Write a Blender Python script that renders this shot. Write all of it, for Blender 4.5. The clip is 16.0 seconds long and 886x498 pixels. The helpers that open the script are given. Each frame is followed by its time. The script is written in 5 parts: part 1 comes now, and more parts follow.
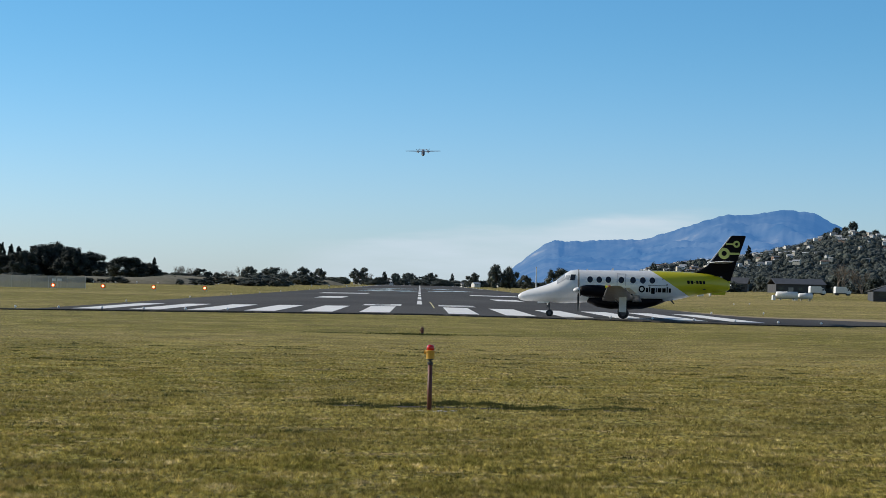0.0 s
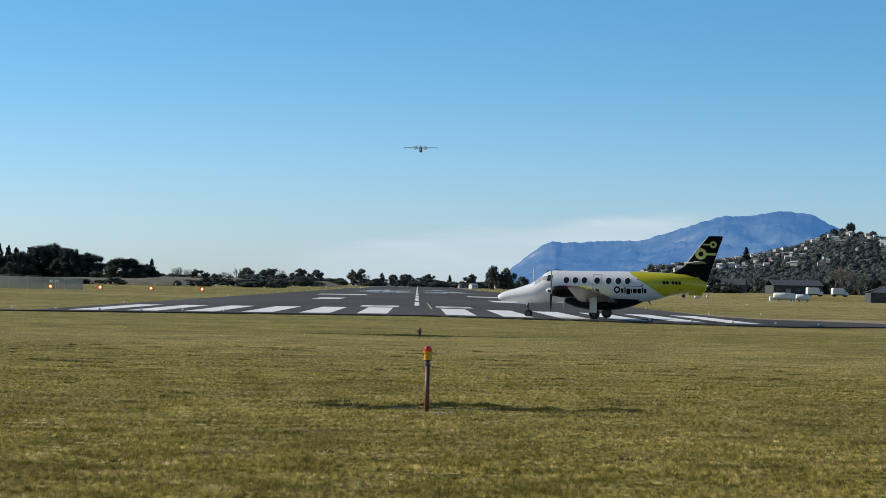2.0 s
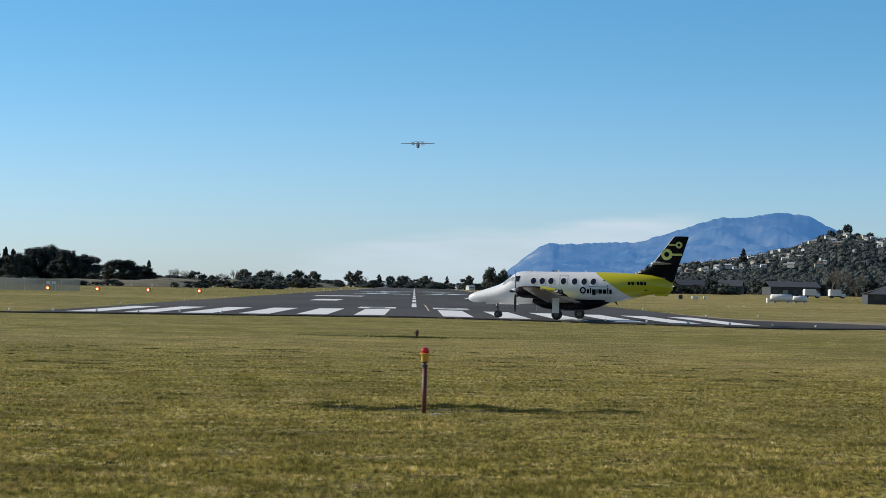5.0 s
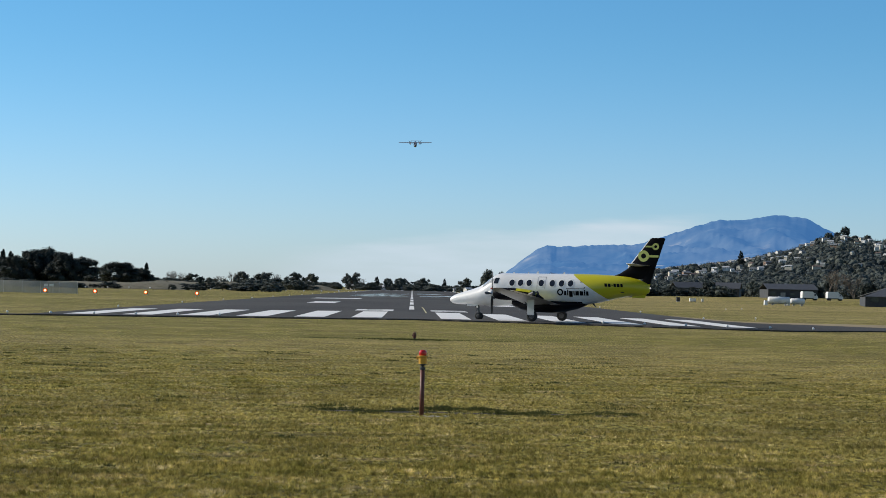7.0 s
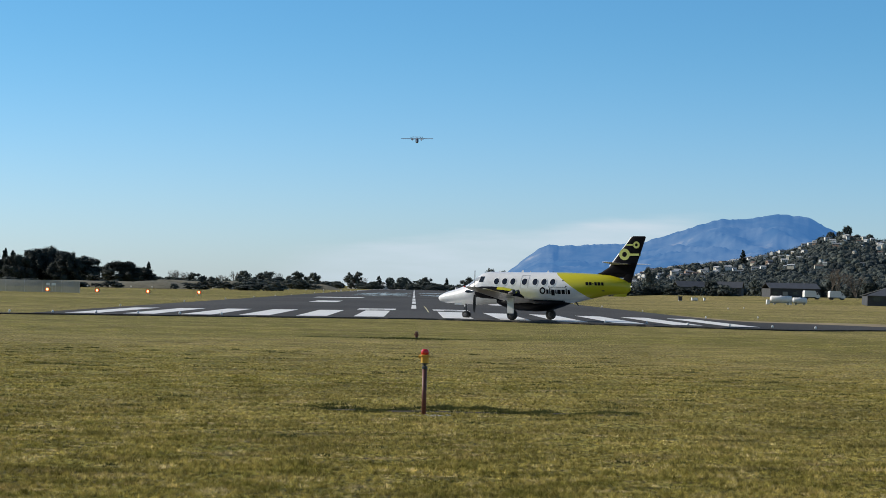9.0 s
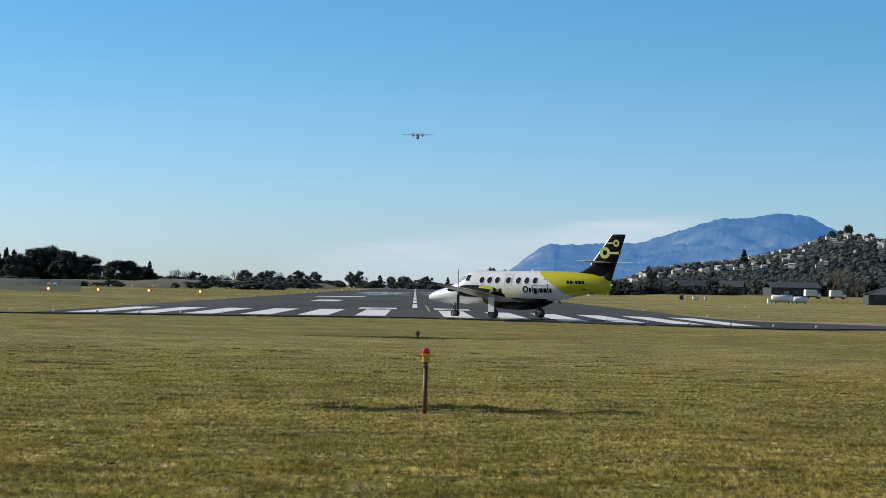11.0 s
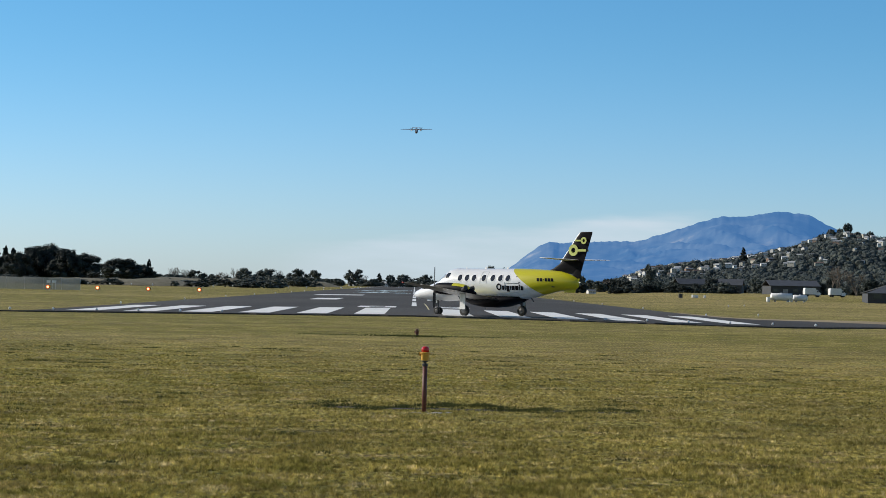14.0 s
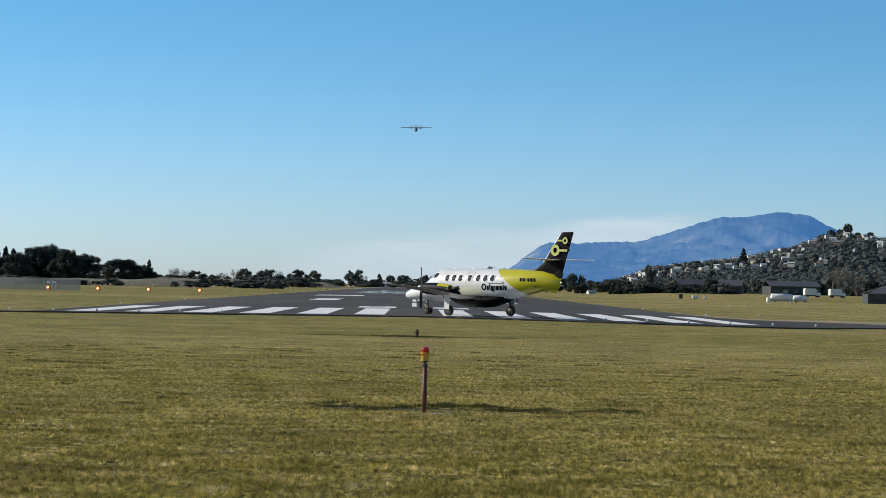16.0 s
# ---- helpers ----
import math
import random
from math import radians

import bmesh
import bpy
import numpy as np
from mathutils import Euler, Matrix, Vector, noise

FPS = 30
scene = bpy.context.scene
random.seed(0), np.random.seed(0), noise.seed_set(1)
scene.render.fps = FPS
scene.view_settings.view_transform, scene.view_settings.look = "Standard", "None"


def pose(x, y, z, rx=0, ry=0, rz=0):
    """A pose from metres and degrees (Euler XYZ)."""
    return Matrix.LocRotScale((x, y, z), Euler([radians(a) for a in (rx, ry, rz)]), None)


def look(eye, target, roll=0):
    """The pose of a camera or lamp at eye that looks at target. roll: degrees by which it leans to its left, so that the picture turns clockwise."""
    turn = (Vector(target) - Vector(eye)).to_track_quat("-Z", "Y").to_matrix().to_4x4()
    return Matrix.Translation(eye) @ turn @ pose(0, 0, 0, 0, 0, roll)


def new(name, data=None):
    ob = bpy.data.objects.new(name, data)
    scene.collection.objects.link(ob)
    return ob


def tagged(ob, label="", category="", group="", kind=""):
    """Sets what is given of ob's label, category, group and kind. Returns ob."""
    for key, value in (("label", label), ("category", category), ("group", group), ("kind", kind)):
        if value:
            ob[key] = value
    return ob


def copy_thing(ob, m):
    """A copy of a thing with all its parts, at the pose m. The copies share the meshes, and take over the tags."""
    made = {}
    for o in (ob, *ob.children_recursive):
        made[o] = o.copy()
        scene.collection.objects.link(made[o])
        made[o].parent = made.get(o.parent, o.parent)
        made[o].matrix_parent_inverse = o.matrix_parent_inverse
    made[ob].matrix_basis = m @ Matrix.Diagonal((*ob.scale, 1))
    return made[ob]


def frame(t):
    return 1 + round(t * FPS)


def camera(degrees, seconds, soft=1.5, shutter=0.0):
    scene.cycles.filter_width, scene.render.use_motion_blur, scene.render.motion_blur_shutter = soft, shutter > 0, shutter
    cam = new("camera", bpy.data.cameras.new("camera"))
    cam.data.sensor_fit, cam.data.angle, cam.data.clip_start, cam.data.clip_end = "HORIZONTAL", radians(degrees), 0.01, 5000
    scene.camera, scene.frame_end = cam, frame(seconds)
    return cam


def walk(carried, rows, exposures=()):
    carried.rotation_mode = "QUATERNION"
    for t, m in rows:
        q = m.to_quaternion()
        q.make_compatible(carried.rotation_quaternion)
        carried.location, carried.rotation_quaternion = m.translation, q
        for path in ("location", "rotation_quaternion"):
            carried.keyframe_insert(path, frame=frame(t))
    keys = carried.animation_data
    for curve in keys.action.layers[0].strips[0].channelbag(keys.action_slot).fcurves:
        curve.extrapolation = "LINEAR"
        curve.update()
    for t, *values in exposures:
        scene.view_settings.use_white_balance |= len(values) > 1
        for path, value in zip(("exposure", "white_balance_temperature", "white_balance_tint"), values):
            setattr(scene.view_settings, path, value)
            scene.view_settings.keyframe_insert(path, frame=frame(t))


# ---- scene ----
cam = camera(25.0, 16.0, soft=0.8)
EYE = Vector((0.0, 0.0, 2.0))
ROLL = 1.23
# seconds, slope to the right and slope upwards of the line of sight
SIGHT = [(0.0, .01123, .01693), (0.5, .01156, .01650), (1.0, .01154, .01730), (1.5, .01148, .01692), (2.0, .01246, .01757),
         (2.5, .01239, .01800), (3.0, .01317, .01888), (3.5, .01349, .01870), (4.0, .01332, .01783), (5.2, .01400, .01850),
         (6.5, .01472, .01917), (7.0, .01502, .01960), (7.5, .01478, .01917), (8.0, .01422, .01872), (8.5, .01422, .01915),
         (9.0, .01397, .01915), (10.2, .01365, .01880), (11.5, .01338, .01846), (12.0, .01369, .01790), (12.5, .01369, .01815),
         (13.0, .01381, .01828), (13.5, .01375, .01784), (14.0, .01382, .01784), (14.5, .01401, .01742), (15.0, .01394, .01785),
         (15.5, .01411, .01829), (16.0, .01375, .01809)]
walk(cam, [(t, look(EYE, EYE + Vector((a, 1.0, b)), ROLL)) for t, a, b in SIGHT])

# ---------------------------------------------------------------- light
SUN_AZ, SUN_EL = -72.0, 27.0     # degrees clockwise from the runway's direction, above the horizon
world = bpy.data.worlds.new("sky")
scene.world = world
world.use_nodes = True


def build_sky():
    nt = world.node_tree
    nt.nodes.clear()
    N, L = nt.nodes.new, nt.links.new

    def m(op, a, b=None, c=None):
        n = N("ShaderNodeMath")
        n.operation = op
        for i, v in enumerate((a, b, c)):
            if v is None:
                continue
            if isinstance(v, (int, float)):
                n.inputs[i].default_value = v
            else:
                L(v, n.inputs[i])
        return n.outputs[0]

    def ramp(v, a, b):
        n = N("ShaderNodeMapRange")
        n.interpolation_type = "SMOOTHSTEP"
        L(v, n.inputs[0])
        n.inputs[1].default_value, n.inputs[2].default_value = a, b
        return n.outputs[0]

    sky = N("ShaderNodeTexSky")
    sky.sky_type, sky.sun_disc = "NISHITA", False
    sky.sun_elevation, sky.sun_rotation = radians(SUN_EL), radians(SUN_AZ)
    sky.altitude, sky.air_density, sky.dust_density, sky.ozone_density = 0, 1.0, 0.25, 3.0
    tc = N("ShaderNodeTexCoord")
    sep = N("ShaderNodeSeparateXYZ")
    L(tc.outputs["Generated"], sep.inputs[0])
    y = m("MAXIMUM", sep.outputs[1], 0.05)
    u, v = m("DIVIDE", sep.outputs[0], y), m("DIVIDE", sep.outputs[2], y)
    comb = N("ShaderNodeCombineXYZ")
    L(m("MULTIPLY", u, 9.0), comb.inputs[0])
    L(m("MULTIPLY", v, 60.0), comb.inputs[1])
    wisp = N("ShaderNodeTexNoise")
    wisp.inputs["Scale"].default_value, wisp.inputs["Detail"].default_value = 1.6, 5.0
    L(comb.outputs[0], wisp.inputs[0])
    # a low thin sheet of cloud over the far end, its upper edge rising to one side
    edge = m("ADD", m("MULTIPLY_ADD", u, 0.10, 0.0262), m("MULTIPLY_ADD", wisp.outputs[0], 0.012, -0.006))
    depth = m("SUBTRACT", edge, v)
    sheet = m("MULTIPLY", ramp(depth, -0.0012, 0.006), m("MULTIPLY", ramp(u, -0.085, -0.02), m("SUBTRACT", 1.0, ramp(u, 0.12, 0.18))))
    sheet = m("MULTIPLY", sheet, m("MULTIPLY_ADD", wisp.outputs[0], 1.7, -0.2))
    comb2 = N("ShaderNodeCombineXYZ")
    L(m("MULTIPLY", u, 120.0), comb2.inputs[0])
    L(m("MULTIPLY", v, 200.0), comb2.inputs[1])
    puffs = N("ShaderNodeTexNoise")
    puffs.inputs["Scale"].default_value, puffs.inputs["Detail"].default_value = 0.35, 4.0
    L(comb2.outputs[0], puffs.inputs[0])
    puff = m("MULTIPLY", ramp(puffs.outputs[0], 0.6, 0.74), m("MULTIPLY", m("SUBTRACT", 1.0, ramp(v, 0.006, 0.011)), m("SUBTRACT", 1.0, ramp(u, -0.02, 0.02))))
    cover = m("MINIMUM", m("MAXIMUM", sheet, m("MULTIPLY", puff, 0.5)), 1.0)
    tint = N("ShaderNodeMix")
    tint.data_type, tint.blend_type = "RGBA", "MULTIPLY"
    tint.inputs["Factor"].default_value = 1.0
    tone = N("ShaderNodeMix")
    tone.data_type = "RGBA"
    L(ramp(v, -0.01, 0.15), tone.inputs["Factor"])
    tone.inputs["A"].default_value, tone.inputs["B"].default_value = (*SKY_LOW, 1), (*SKY_HIGH, 1)
    zenith = N("ShaderNodeMix")
    zenith.data_type = "RGBA"
    L(ramp(v, 0.25, 1.2), zenith.inputs["Factor"]), L(tone.outputs["Result"], zenith.inputs["A"])
    zenith.inputs["B"].default_value = (*SKY_TOP, 1)
    L(zenith.outputs["Result"], tint.inputs["B"])
    L(sky.outputs[0], tint.inputs["A"])
    mix = N("ShaderNodeMix")
    mix.data_type = "RGBA"
    L(cover, mix.inputs["Factor"])
    L(tint.outputs["Result"], mix.inputs["A"])
    mix.inputs["B"].default_value = CLOUD
    bg, out = N("ShaderNodeBackground"), N("ShaderNodeOutputWorld")
    bg.inputs[1].default_value = SKY_STRENGTH
    L(mix.outputs["Result"], bg.inputs[0])
    L(bg.outputs[0], out.inputs[0])


SKY_LOW, SKY_HIGH, SKY_TOP = (0.84, 1.08, 1.60), (0.50, 0.95, 1.27), (0.85, 0.90, 0.92)
CLOUD, SKY_STRENGTH = (5.9, 7.0, 7.9, 1), 0.1
build_sky()
sun = new("sun", bpy.data.lights.new("sun", "SUN"))
sun.data.energy, sun.data.angle, sun.data.color = 4.7, radians(0.53), (1.0, 0.92, 0.79)
_az, _el = radians(SUN_AZ), radians(SUN_EL)
SUN_WAY = Vector((math.sin(_az) * math.cos(_el), math.cos(_az) * math.cos(_el), math.sin(_el)))
sun.matrix_world = look(SUN_WAY * 50, (0, 0, 0))
scene.view_settings.exposure = 0.0


# ---------------------------------------------------------------- materials
def surf(name, c1, c2, rough=0.6, fine=20.0, coarse=1.0, bump=0.0, metal=0.0, per="", spread=0.25, stretch=(1, 1, 1), c3=None, coat=0.0, dist=0.02, lo=0.36, hi=0.64):
    """Two colours mixed by noise at two scales, with bump; per: 'island' or 'object' varies the brightness piece by piece."""
    ma = bpy.data.materials.new(name)
    ma.use_nodes = True
    nt = ma.node_tree
    N, L = nt.nodes.new, nt.links.new
    p = nt.nodes["Principled BSDF"]
    p.inputs["Roughness"].default_value, p.inputs["Metallic"].default_value = rough, metal
    p.inputs["Coat Weight"].default_value = coat
    p.inputs["Coat Roughness"].default_value = 0.08
    tc, mp = N("ShaderNodeTexCoord"), N("ShaderNodeMapping")
    mp.inputs["Scale"].default_value = stretch
    L(tc.outputs["Object"], mp.inputs[0])
    a, b = N("ShaderNodeTexNoise"), N("ShaderNodeTexNoise")
    a.inputs["Scale"].default_value, a.inputs["Detail"].default_value = coarse, 5
    b.inputs["Scale"].default_value, b.inputs["Detail"].default_value = fine, 6
    L(mp.outputs[0], a.inputs[0]), L(mp.outputs[0], b.inputs[0])
    add = N("ShaderNodeMath")
    add.operation = "ADD"
    L(a.outputs[0], add.inputs[0]), L(b.outputs[0], add.inputs[1])
    ramp = N("ShaderNodeValToRGB")
    ramp.color_ramp.elements[0].position, ramp.color_ramp.elements[1].position = lo, hi
    ramp.color_ramp.elements[0].color, ramp.color_ramp.elements[1].color = (*c1, 1), (*c2, 1)
    if c3:
        e = ramp.color_ramp.elements.new(hi + 0.16 if hi > 0.6 else hi + 0.07)
        e.color = (*c3, 1)
    half = N("ShaderNodeMath")
    half.operation = "MULTIPLY"
    half.inputs[1].default_value = 0.5
    L(add.outputs[0], half.inputs[0]), L(half.outputs[0], ramp.inputs[0])
    col = ramp.outputs[0]
    if per:
        src = N("ShaderNodeNewGeometry").outputs["Random Per Island"] if per == "island" else N("ShaderNodeObjectInfo").outputs["Random"]
        rng = N("ShaderNodeMapRange")
        rng.inputs[3].default_value, rng.inputs[4].default_value = 1 - spread, 1 + spread
        L(src, rng.inputs[0])
        hsv = N("ShaderNodeHueSaturation")
        L(rng.outputs[0], hsv.inputs["Value"]), L(col, hsv.inputs["Color"])
        col = hsv.outputs[0]
    L(col, p.inputs["Base Color"])
    if bump:
        bp = N("ShaderNodeBump")
        bp.inputs["Strength"].default_value, bp.inputs["Distance"].default_value = bump, dist
        L(b.outputs[0], bp.inputs["Height"]), L(bp.outputs[0], p.inputs["Normal"])
    return ma


def glow(name, color, strength):
    ma = surf(name, color, color, 0.3)
    p = ma.node_tree.nodes["Principled BSDF"]
    p.inputs["Emission Color"].default_value = (*color, 1)
    p.inputs["Emission Strength"].default_value = strength
    return ma


def through_leaf(ma):
    """Lets some light through thin leaves."""
    nt = ma.node_tree
    p, out = nt.nodes["Principled BSDF"], nt.nodes["Material Output"]
    tr, mix = nt.nodes.new("ShaderNodeBsdfTranslucent"), nt.nodes.new("ShaderNodeMixShader")
    mix.inputs[0].default_value = 0.3
    nt.links.new(p.inputs["Base Color"].links[0].from_socket, tr.inputs[0])
    nt.links.new(p.outputs[0], mix.inputs[1]), nt.links.new(tr.outputs[0], mix.inputs[2])
    nt.links.new(mix.outputs[0], out.inputs[0])
    return ma


M_TURF = surf("turf", (0.105, 0.096, 0.018), (0.188, 0.162, 0.036), 0.95, 14.0, 1.2, 0.2, stretch=(0.6, 1, 1), c3=(0.26, 0.21, 0.07), dist=0.03, lo=0.42, hi=0.56)


def weathered_turf(ma, dry, lush):
    """Broad drifts of dry and of greener turf over the fine pattern."""
    nt = ma.node_tree
    N, L = nt.nodes.new, nt.links.new
    p = nt.nodes["Principled BSDF"]
    p.inputs["Specular IOR Level"].default_value = 0.1
    base = p.inputs["Base Color"].links[0].from_socket
    tc, mp = N("ShaderNodeTexCoord"), N("ShaderNodeMapping")
    mp.inputs["Scale"].default_value = (0.012, 0.026, 1)
    L(tc.outputs["Object"], mp.inputs[0])
    # the ground beyond the taxiway has dried out more
    sep, drier = N("ShaderNodeSeparateXYZ"), N("ShaderNodeMapRange")
    drier.inputs[1].default_value, drier.inputs[2].default_value = 18.0, 50.0
    L(tc.outputs["Object"], sep.inputs[0]), L(sep.outputs[0], drier.inputs[0])
    near = N("ShaderNodeMapping")
    near.inputs["Scale"].default_value = (0.55, 1.1, 1)
    L(tc.outputs["Object"], near.inputs[0])
    for offset, color, lo, hi, most in ((0, dry, 0.47, 0.66, 0.6), (7, lush, 0.5, 0.68, 0.5), (0.5, (0.075, 0.06, 0.024), 0.54, 0.68, 0.75), (5, (0.38, 0.275, 0.14), 0.54, 0.68, 0.7)):
        small = color not in (dry, lush)
        nz, rp = N("ShaderNodeTexNoise"), N("ShaderNodeMapRange")
        level = N("ShaderNodeMath")
        level.operation = "MULTIPLY_ADD"
        level.inputs[1].default_value = 0.10 if color == dry else 0.0
        nz.inputs["Scale"].default_value, nz.inputs["Detail"].default_value, nz.inputs["Roughness"].default_value = 1.0 + offset * 0.13, 7, 0.62
        rp.inputs[1].default_value, rp.inputs[2].default_value, rp.inputs[4].default_value = lo, hi, most
        L((near if small else mp).outputs[0], nz.inputs[0]), L(drier.outputs[0], level.inputs[0]), L(nz.outputs[0], level.inputs[2]), L(level.outputs[0], rp.inputs[0])
        mix = N("ShaderNodeMix")
        mix.data_type = "RGBA"
        L(rp.outputs[0], mix.inputs["Factor"]), L(base, mix.inputs["A"])
        mix.inputs["B"].default_value = (*color, 1)
        base = mix.outputs["Result"]
    # tufts a hand wide, then the uneven growth of the sward from one metre to five
    for scale, size, detail, least, most in (((13, 4.5, 1), 1.0, 1.0, GRAIN[0], GRAIN[1]), ((1, 1, 1), 0.22, 5.0, GRAIN[2], GRAIN[3])):
        mp2, nz, rp = N("ShaderNodeMapping"), N("ShaderNodeTexNoise"), N("ShaderNodeMapRange")
        mp2.inputs["Scale"].default_value = scale
        nz.inputs["Scale"].default_value, nz.inputs["Detail"].default_value, nz.inputs["Roughness"].default_value = size, detail, 0.7
        rp.inputs[1].default_value, rp.inputs[2].default_value, rp.inputs[3].default_value, rp.inputs[4].default_value = 0.34, 0.66, least, most
        hsv = N("ShaderNodeHueSaturation")
        L(tc.outputs["Object"], mp2.inputs[0]), L(mp2.outputs[0], nz.inputs[0]), L(nz.outputs[0], rp.inputs[0])
        L(rp.outputs[0], hsv.inputs["Value"]), L(base, hsv.inputs["Color"])
        base = hsv.outputs[0]
    L(base, p.inputs["Base Color"])
    return ma


GRAIN = (0.36, 2.0, 0.76, 1.28)
weathered_turf(M_TURF, (0.32, 0.245, 0.10), (0.13, 0.13, 0.022))
M_BLADE = through_leaf(surf("grass_blade", (0.175, 0.155, 0.034), (0.43, 0.345, 0.10), 0.85, 6.5, 1.6, per="island", spread=0.25, stretch=(0.8, 1, 1), c3=(0.64, 0.52, 0.28), lo=0.42, hi=0.56))
weathered_turf(M_BLADE, (0.46, 0.34, 0.17), (0.20, 0.20, 0.04))
M_RANK = through_leaf(surf("rank_grass", (0.034, 0.044, 0.010), (0.095, 0.10, 0.022), 0.85, 5.0, 0.6, per="island", spread=0.4))
M_SHADED_SOIL = surf("shaded_soil", (0.022, 0.017, 0.012), (0.05, 0.038, 0.026), 0.95, 9.0, 1.5, 0.6)
M_ASPHALT = surf("asphalt", (0.048, 0.045, 0.042), (0.088, 0.082, 0.077), 0.95, 8.0, 0.05, 0.25, stretch=(1, 0.25, 1), c3=(0.10, 0.096, 0.092), lo=0.42, hi=0.58)
M_ASPHALT.node_tree.nodes["Principled BSDF"].inputs["Specular IOR Level"].default_value = 0.15
M_MARK = surf("road_paint", (0.70, 0.69, 0.66), (0.86, 0.85, 0.82), 0.7, 5.0, 0.6, 0.1)
M_YELLOW_MARK = surf("yellow_road_paint", (0.5, 0.42, 0.2), (0.6, 0.52, 0.27), 0.7, 5.0, 0.6)
M_WHITE = surf("white_paint", (0.74, 0.74, 0.73), (0.83, 0.83, 0.82), 0.35, 6.0, 0.8)
M_CONCRETE = surf("concrete", (0.3, 0.29, 0.27), (0.45, 0.43, 0.4), 0.9, 30.0, 3.0, 0.3)
M_STEEL = surf("galvanised_steel", (0.35, 0.35, 0.36), (0.5, 0.5, 0.51), 0.45, 30.0, 3.0, metal=0.7)
M_DARK = surf("dark_metal", (0.02, 0.02, 0.022), (0.045, 0.045, 0.05), 0.5, 30.0, 3.0)
M_RUBBER = surf("tyre_rubber", (0.012, 0.012, 0.012), (0.03, 0.03, 0.03), 0.8, 30.0, 4.0)
M_LEAF = surf("dark_foliage", (0.014, 0.022, 0.02), (0.03, 0.041, 0.031), 0.85, 2.0, 0.3, per="island", spread=0.5)
# grey-green leaf colour paled to stand for the haze before distant trees
M_LEAF_HAZED = surf("haze_paled_foliage", (0.05, 0.062, 0.056), (0.098, 0.108, 0.085), 0.85, 2.0, 0.3, per="island", spread=0.5)
# the slight blue in both hill leaf colours stands for haze
M_WOOD = surf("hazed_hill_foliage", (0.024, 0.036, 0.040), (0.05, 0.064, 0.06), 0.9, 0.3, 0.03, per="island", spread=0.3)
M_WOOD2 = surf("hazed_garden_foliage", (0.036, 0.048, 0.046), (0.082, 0.092, 0.074), 0.9, 0.3, 0.03, per="island", spread=0.3)
M_TWIG = surf("bare_twigs", (0.11, 0.09, 0.075), (0.22, 0.185, 0.155), 0.9, 3.0, 0.4, per="island", spread=0.3)
M_BARK = surf("bark", (0.05, 0.04, 0.03), (0.11, 0.09, 0.07), 0.95, 12.0, 2.0, 0.5)
M_DRY = surf("dry_bank_grass", (0.10, 0.095, 0.06), (0.19, 0.17, 0.115), 0.95, 1.0, 0.12, 0.8, c3=(0.06, 0.065, 0.04), dist=0.3)
M_HILL = surf("hillside_scrub", (0.03, 0.04, 0.02), (0.07, 0.075, 0.035), 0.95, 0.2, 0.02, 0.8, c3=(0.12, 0.11, 0.06), dist=2.0)


# ---------------------------------------------------------------- mesh tools
def add_mesh(name, me, material, parent=None, label=""):
    if material and not me.materials:
        me.materials.append(material)
    ob = new(name, me)
    if parent:
        ob.parent = parent
    if label:
        ob["label"] = label
    return ob


def part(name, bm, material, parent=None, label="", smooth=False):
    me = bpy.data.meshes.new(name)
    bmesh.ops.recalc_face_normals(bm, faces=bm.faces)
    bm.to_mesh(me)
    bm.free()
    if smooth:
        me.polygons.foreach_set("use_smooth", [True] * len(me.polygons))
    return add_mesh(name, me, material, parent, label)


def np_mesh(name, verts, faces, smooth=False):
    """A mesh from arrays of points (n, 3) and of equal-sided faces (m, k)."""
    verts, faces = np.asarray(verts, np.float32), np.asarray(faces, np.int32)
    me = bpy.data.meshes.new(name)
    k = faces.shape[1]
    me.vertices.add(len(verts)), me.loops.add(faces.size), me.polygons.add(len(faces))
    me.vertices.foreach_set("co", verts.ravel())
    me.loops.foreach_set("vertex_index", faces.ravel())
    me.polygons.foreach_set("loop_start", np.arange(0, faces.size, k, dtype=np.int32))
    me.update(calc_edges=True)
    me.polygons.foreach_set("use_smooth", np.full(len(faces), smooth))
    return me


def empty(name, m=None):
    ob = new(name)
    if m is not None:
        ob.matrix_world = m
    return ob


def box(bm, x0, y0, z0, x1, y1, z1, bevel=0.0):
    g = bmesh.ops.create_cube(bm, size=1.0)
    bmesh.ops.scale(bm, vec=(x1 - x0, y1 - y0, z1 - z0), verts=g["verts"])
    bmesh.ops.translate(bm, vec=((x0 + x1) / 2, (y0 + y1) / 2, (z0 + z1) / 2), verts=g["verts"])
    if bevel:
        bmesh.ops.bevel(bm, geom=list({e for v in g["verts"] for e in v.link_edges}), offset=bevel, segments=2, affect="EDGES")
    return bm


def loft(bm, rings, close=True, caps=True):
    """Join rings of equal count into a skin."""
    rows = [[bm.verts.new(p) for p in r] for r in rings]
    n = len(rows[0])
    for a, b in zip(rows, rows[1:]):
        for i in range(n if close else n - 1):
            j = (i + 1) % n
            bm.faces.new((a[i], a[j], b[j], b[i]))
    if caps:
        bm.faces.new(rows[0][::-1]), bm.faces.new(rows[-1])
    return bm


def tube(bm, p, q, r0, r1=None, n=8, caps=True):
    p, q = Vector(p), Vector(q)
    r1 = r0 if r1 is None else r1
    rot = (q - p).to_track_quat("Z", "Y").to_matrix()
    ring = lambda c, r: [c + rot @ Vector((r * math.cos(2 * math.pi * i / n), r * math.sin(2 * math.pi * i / n), 0)) for i in range(n)]
    return loft(bm, [ring(p, r0), ring(q, r1)], caps=caps)


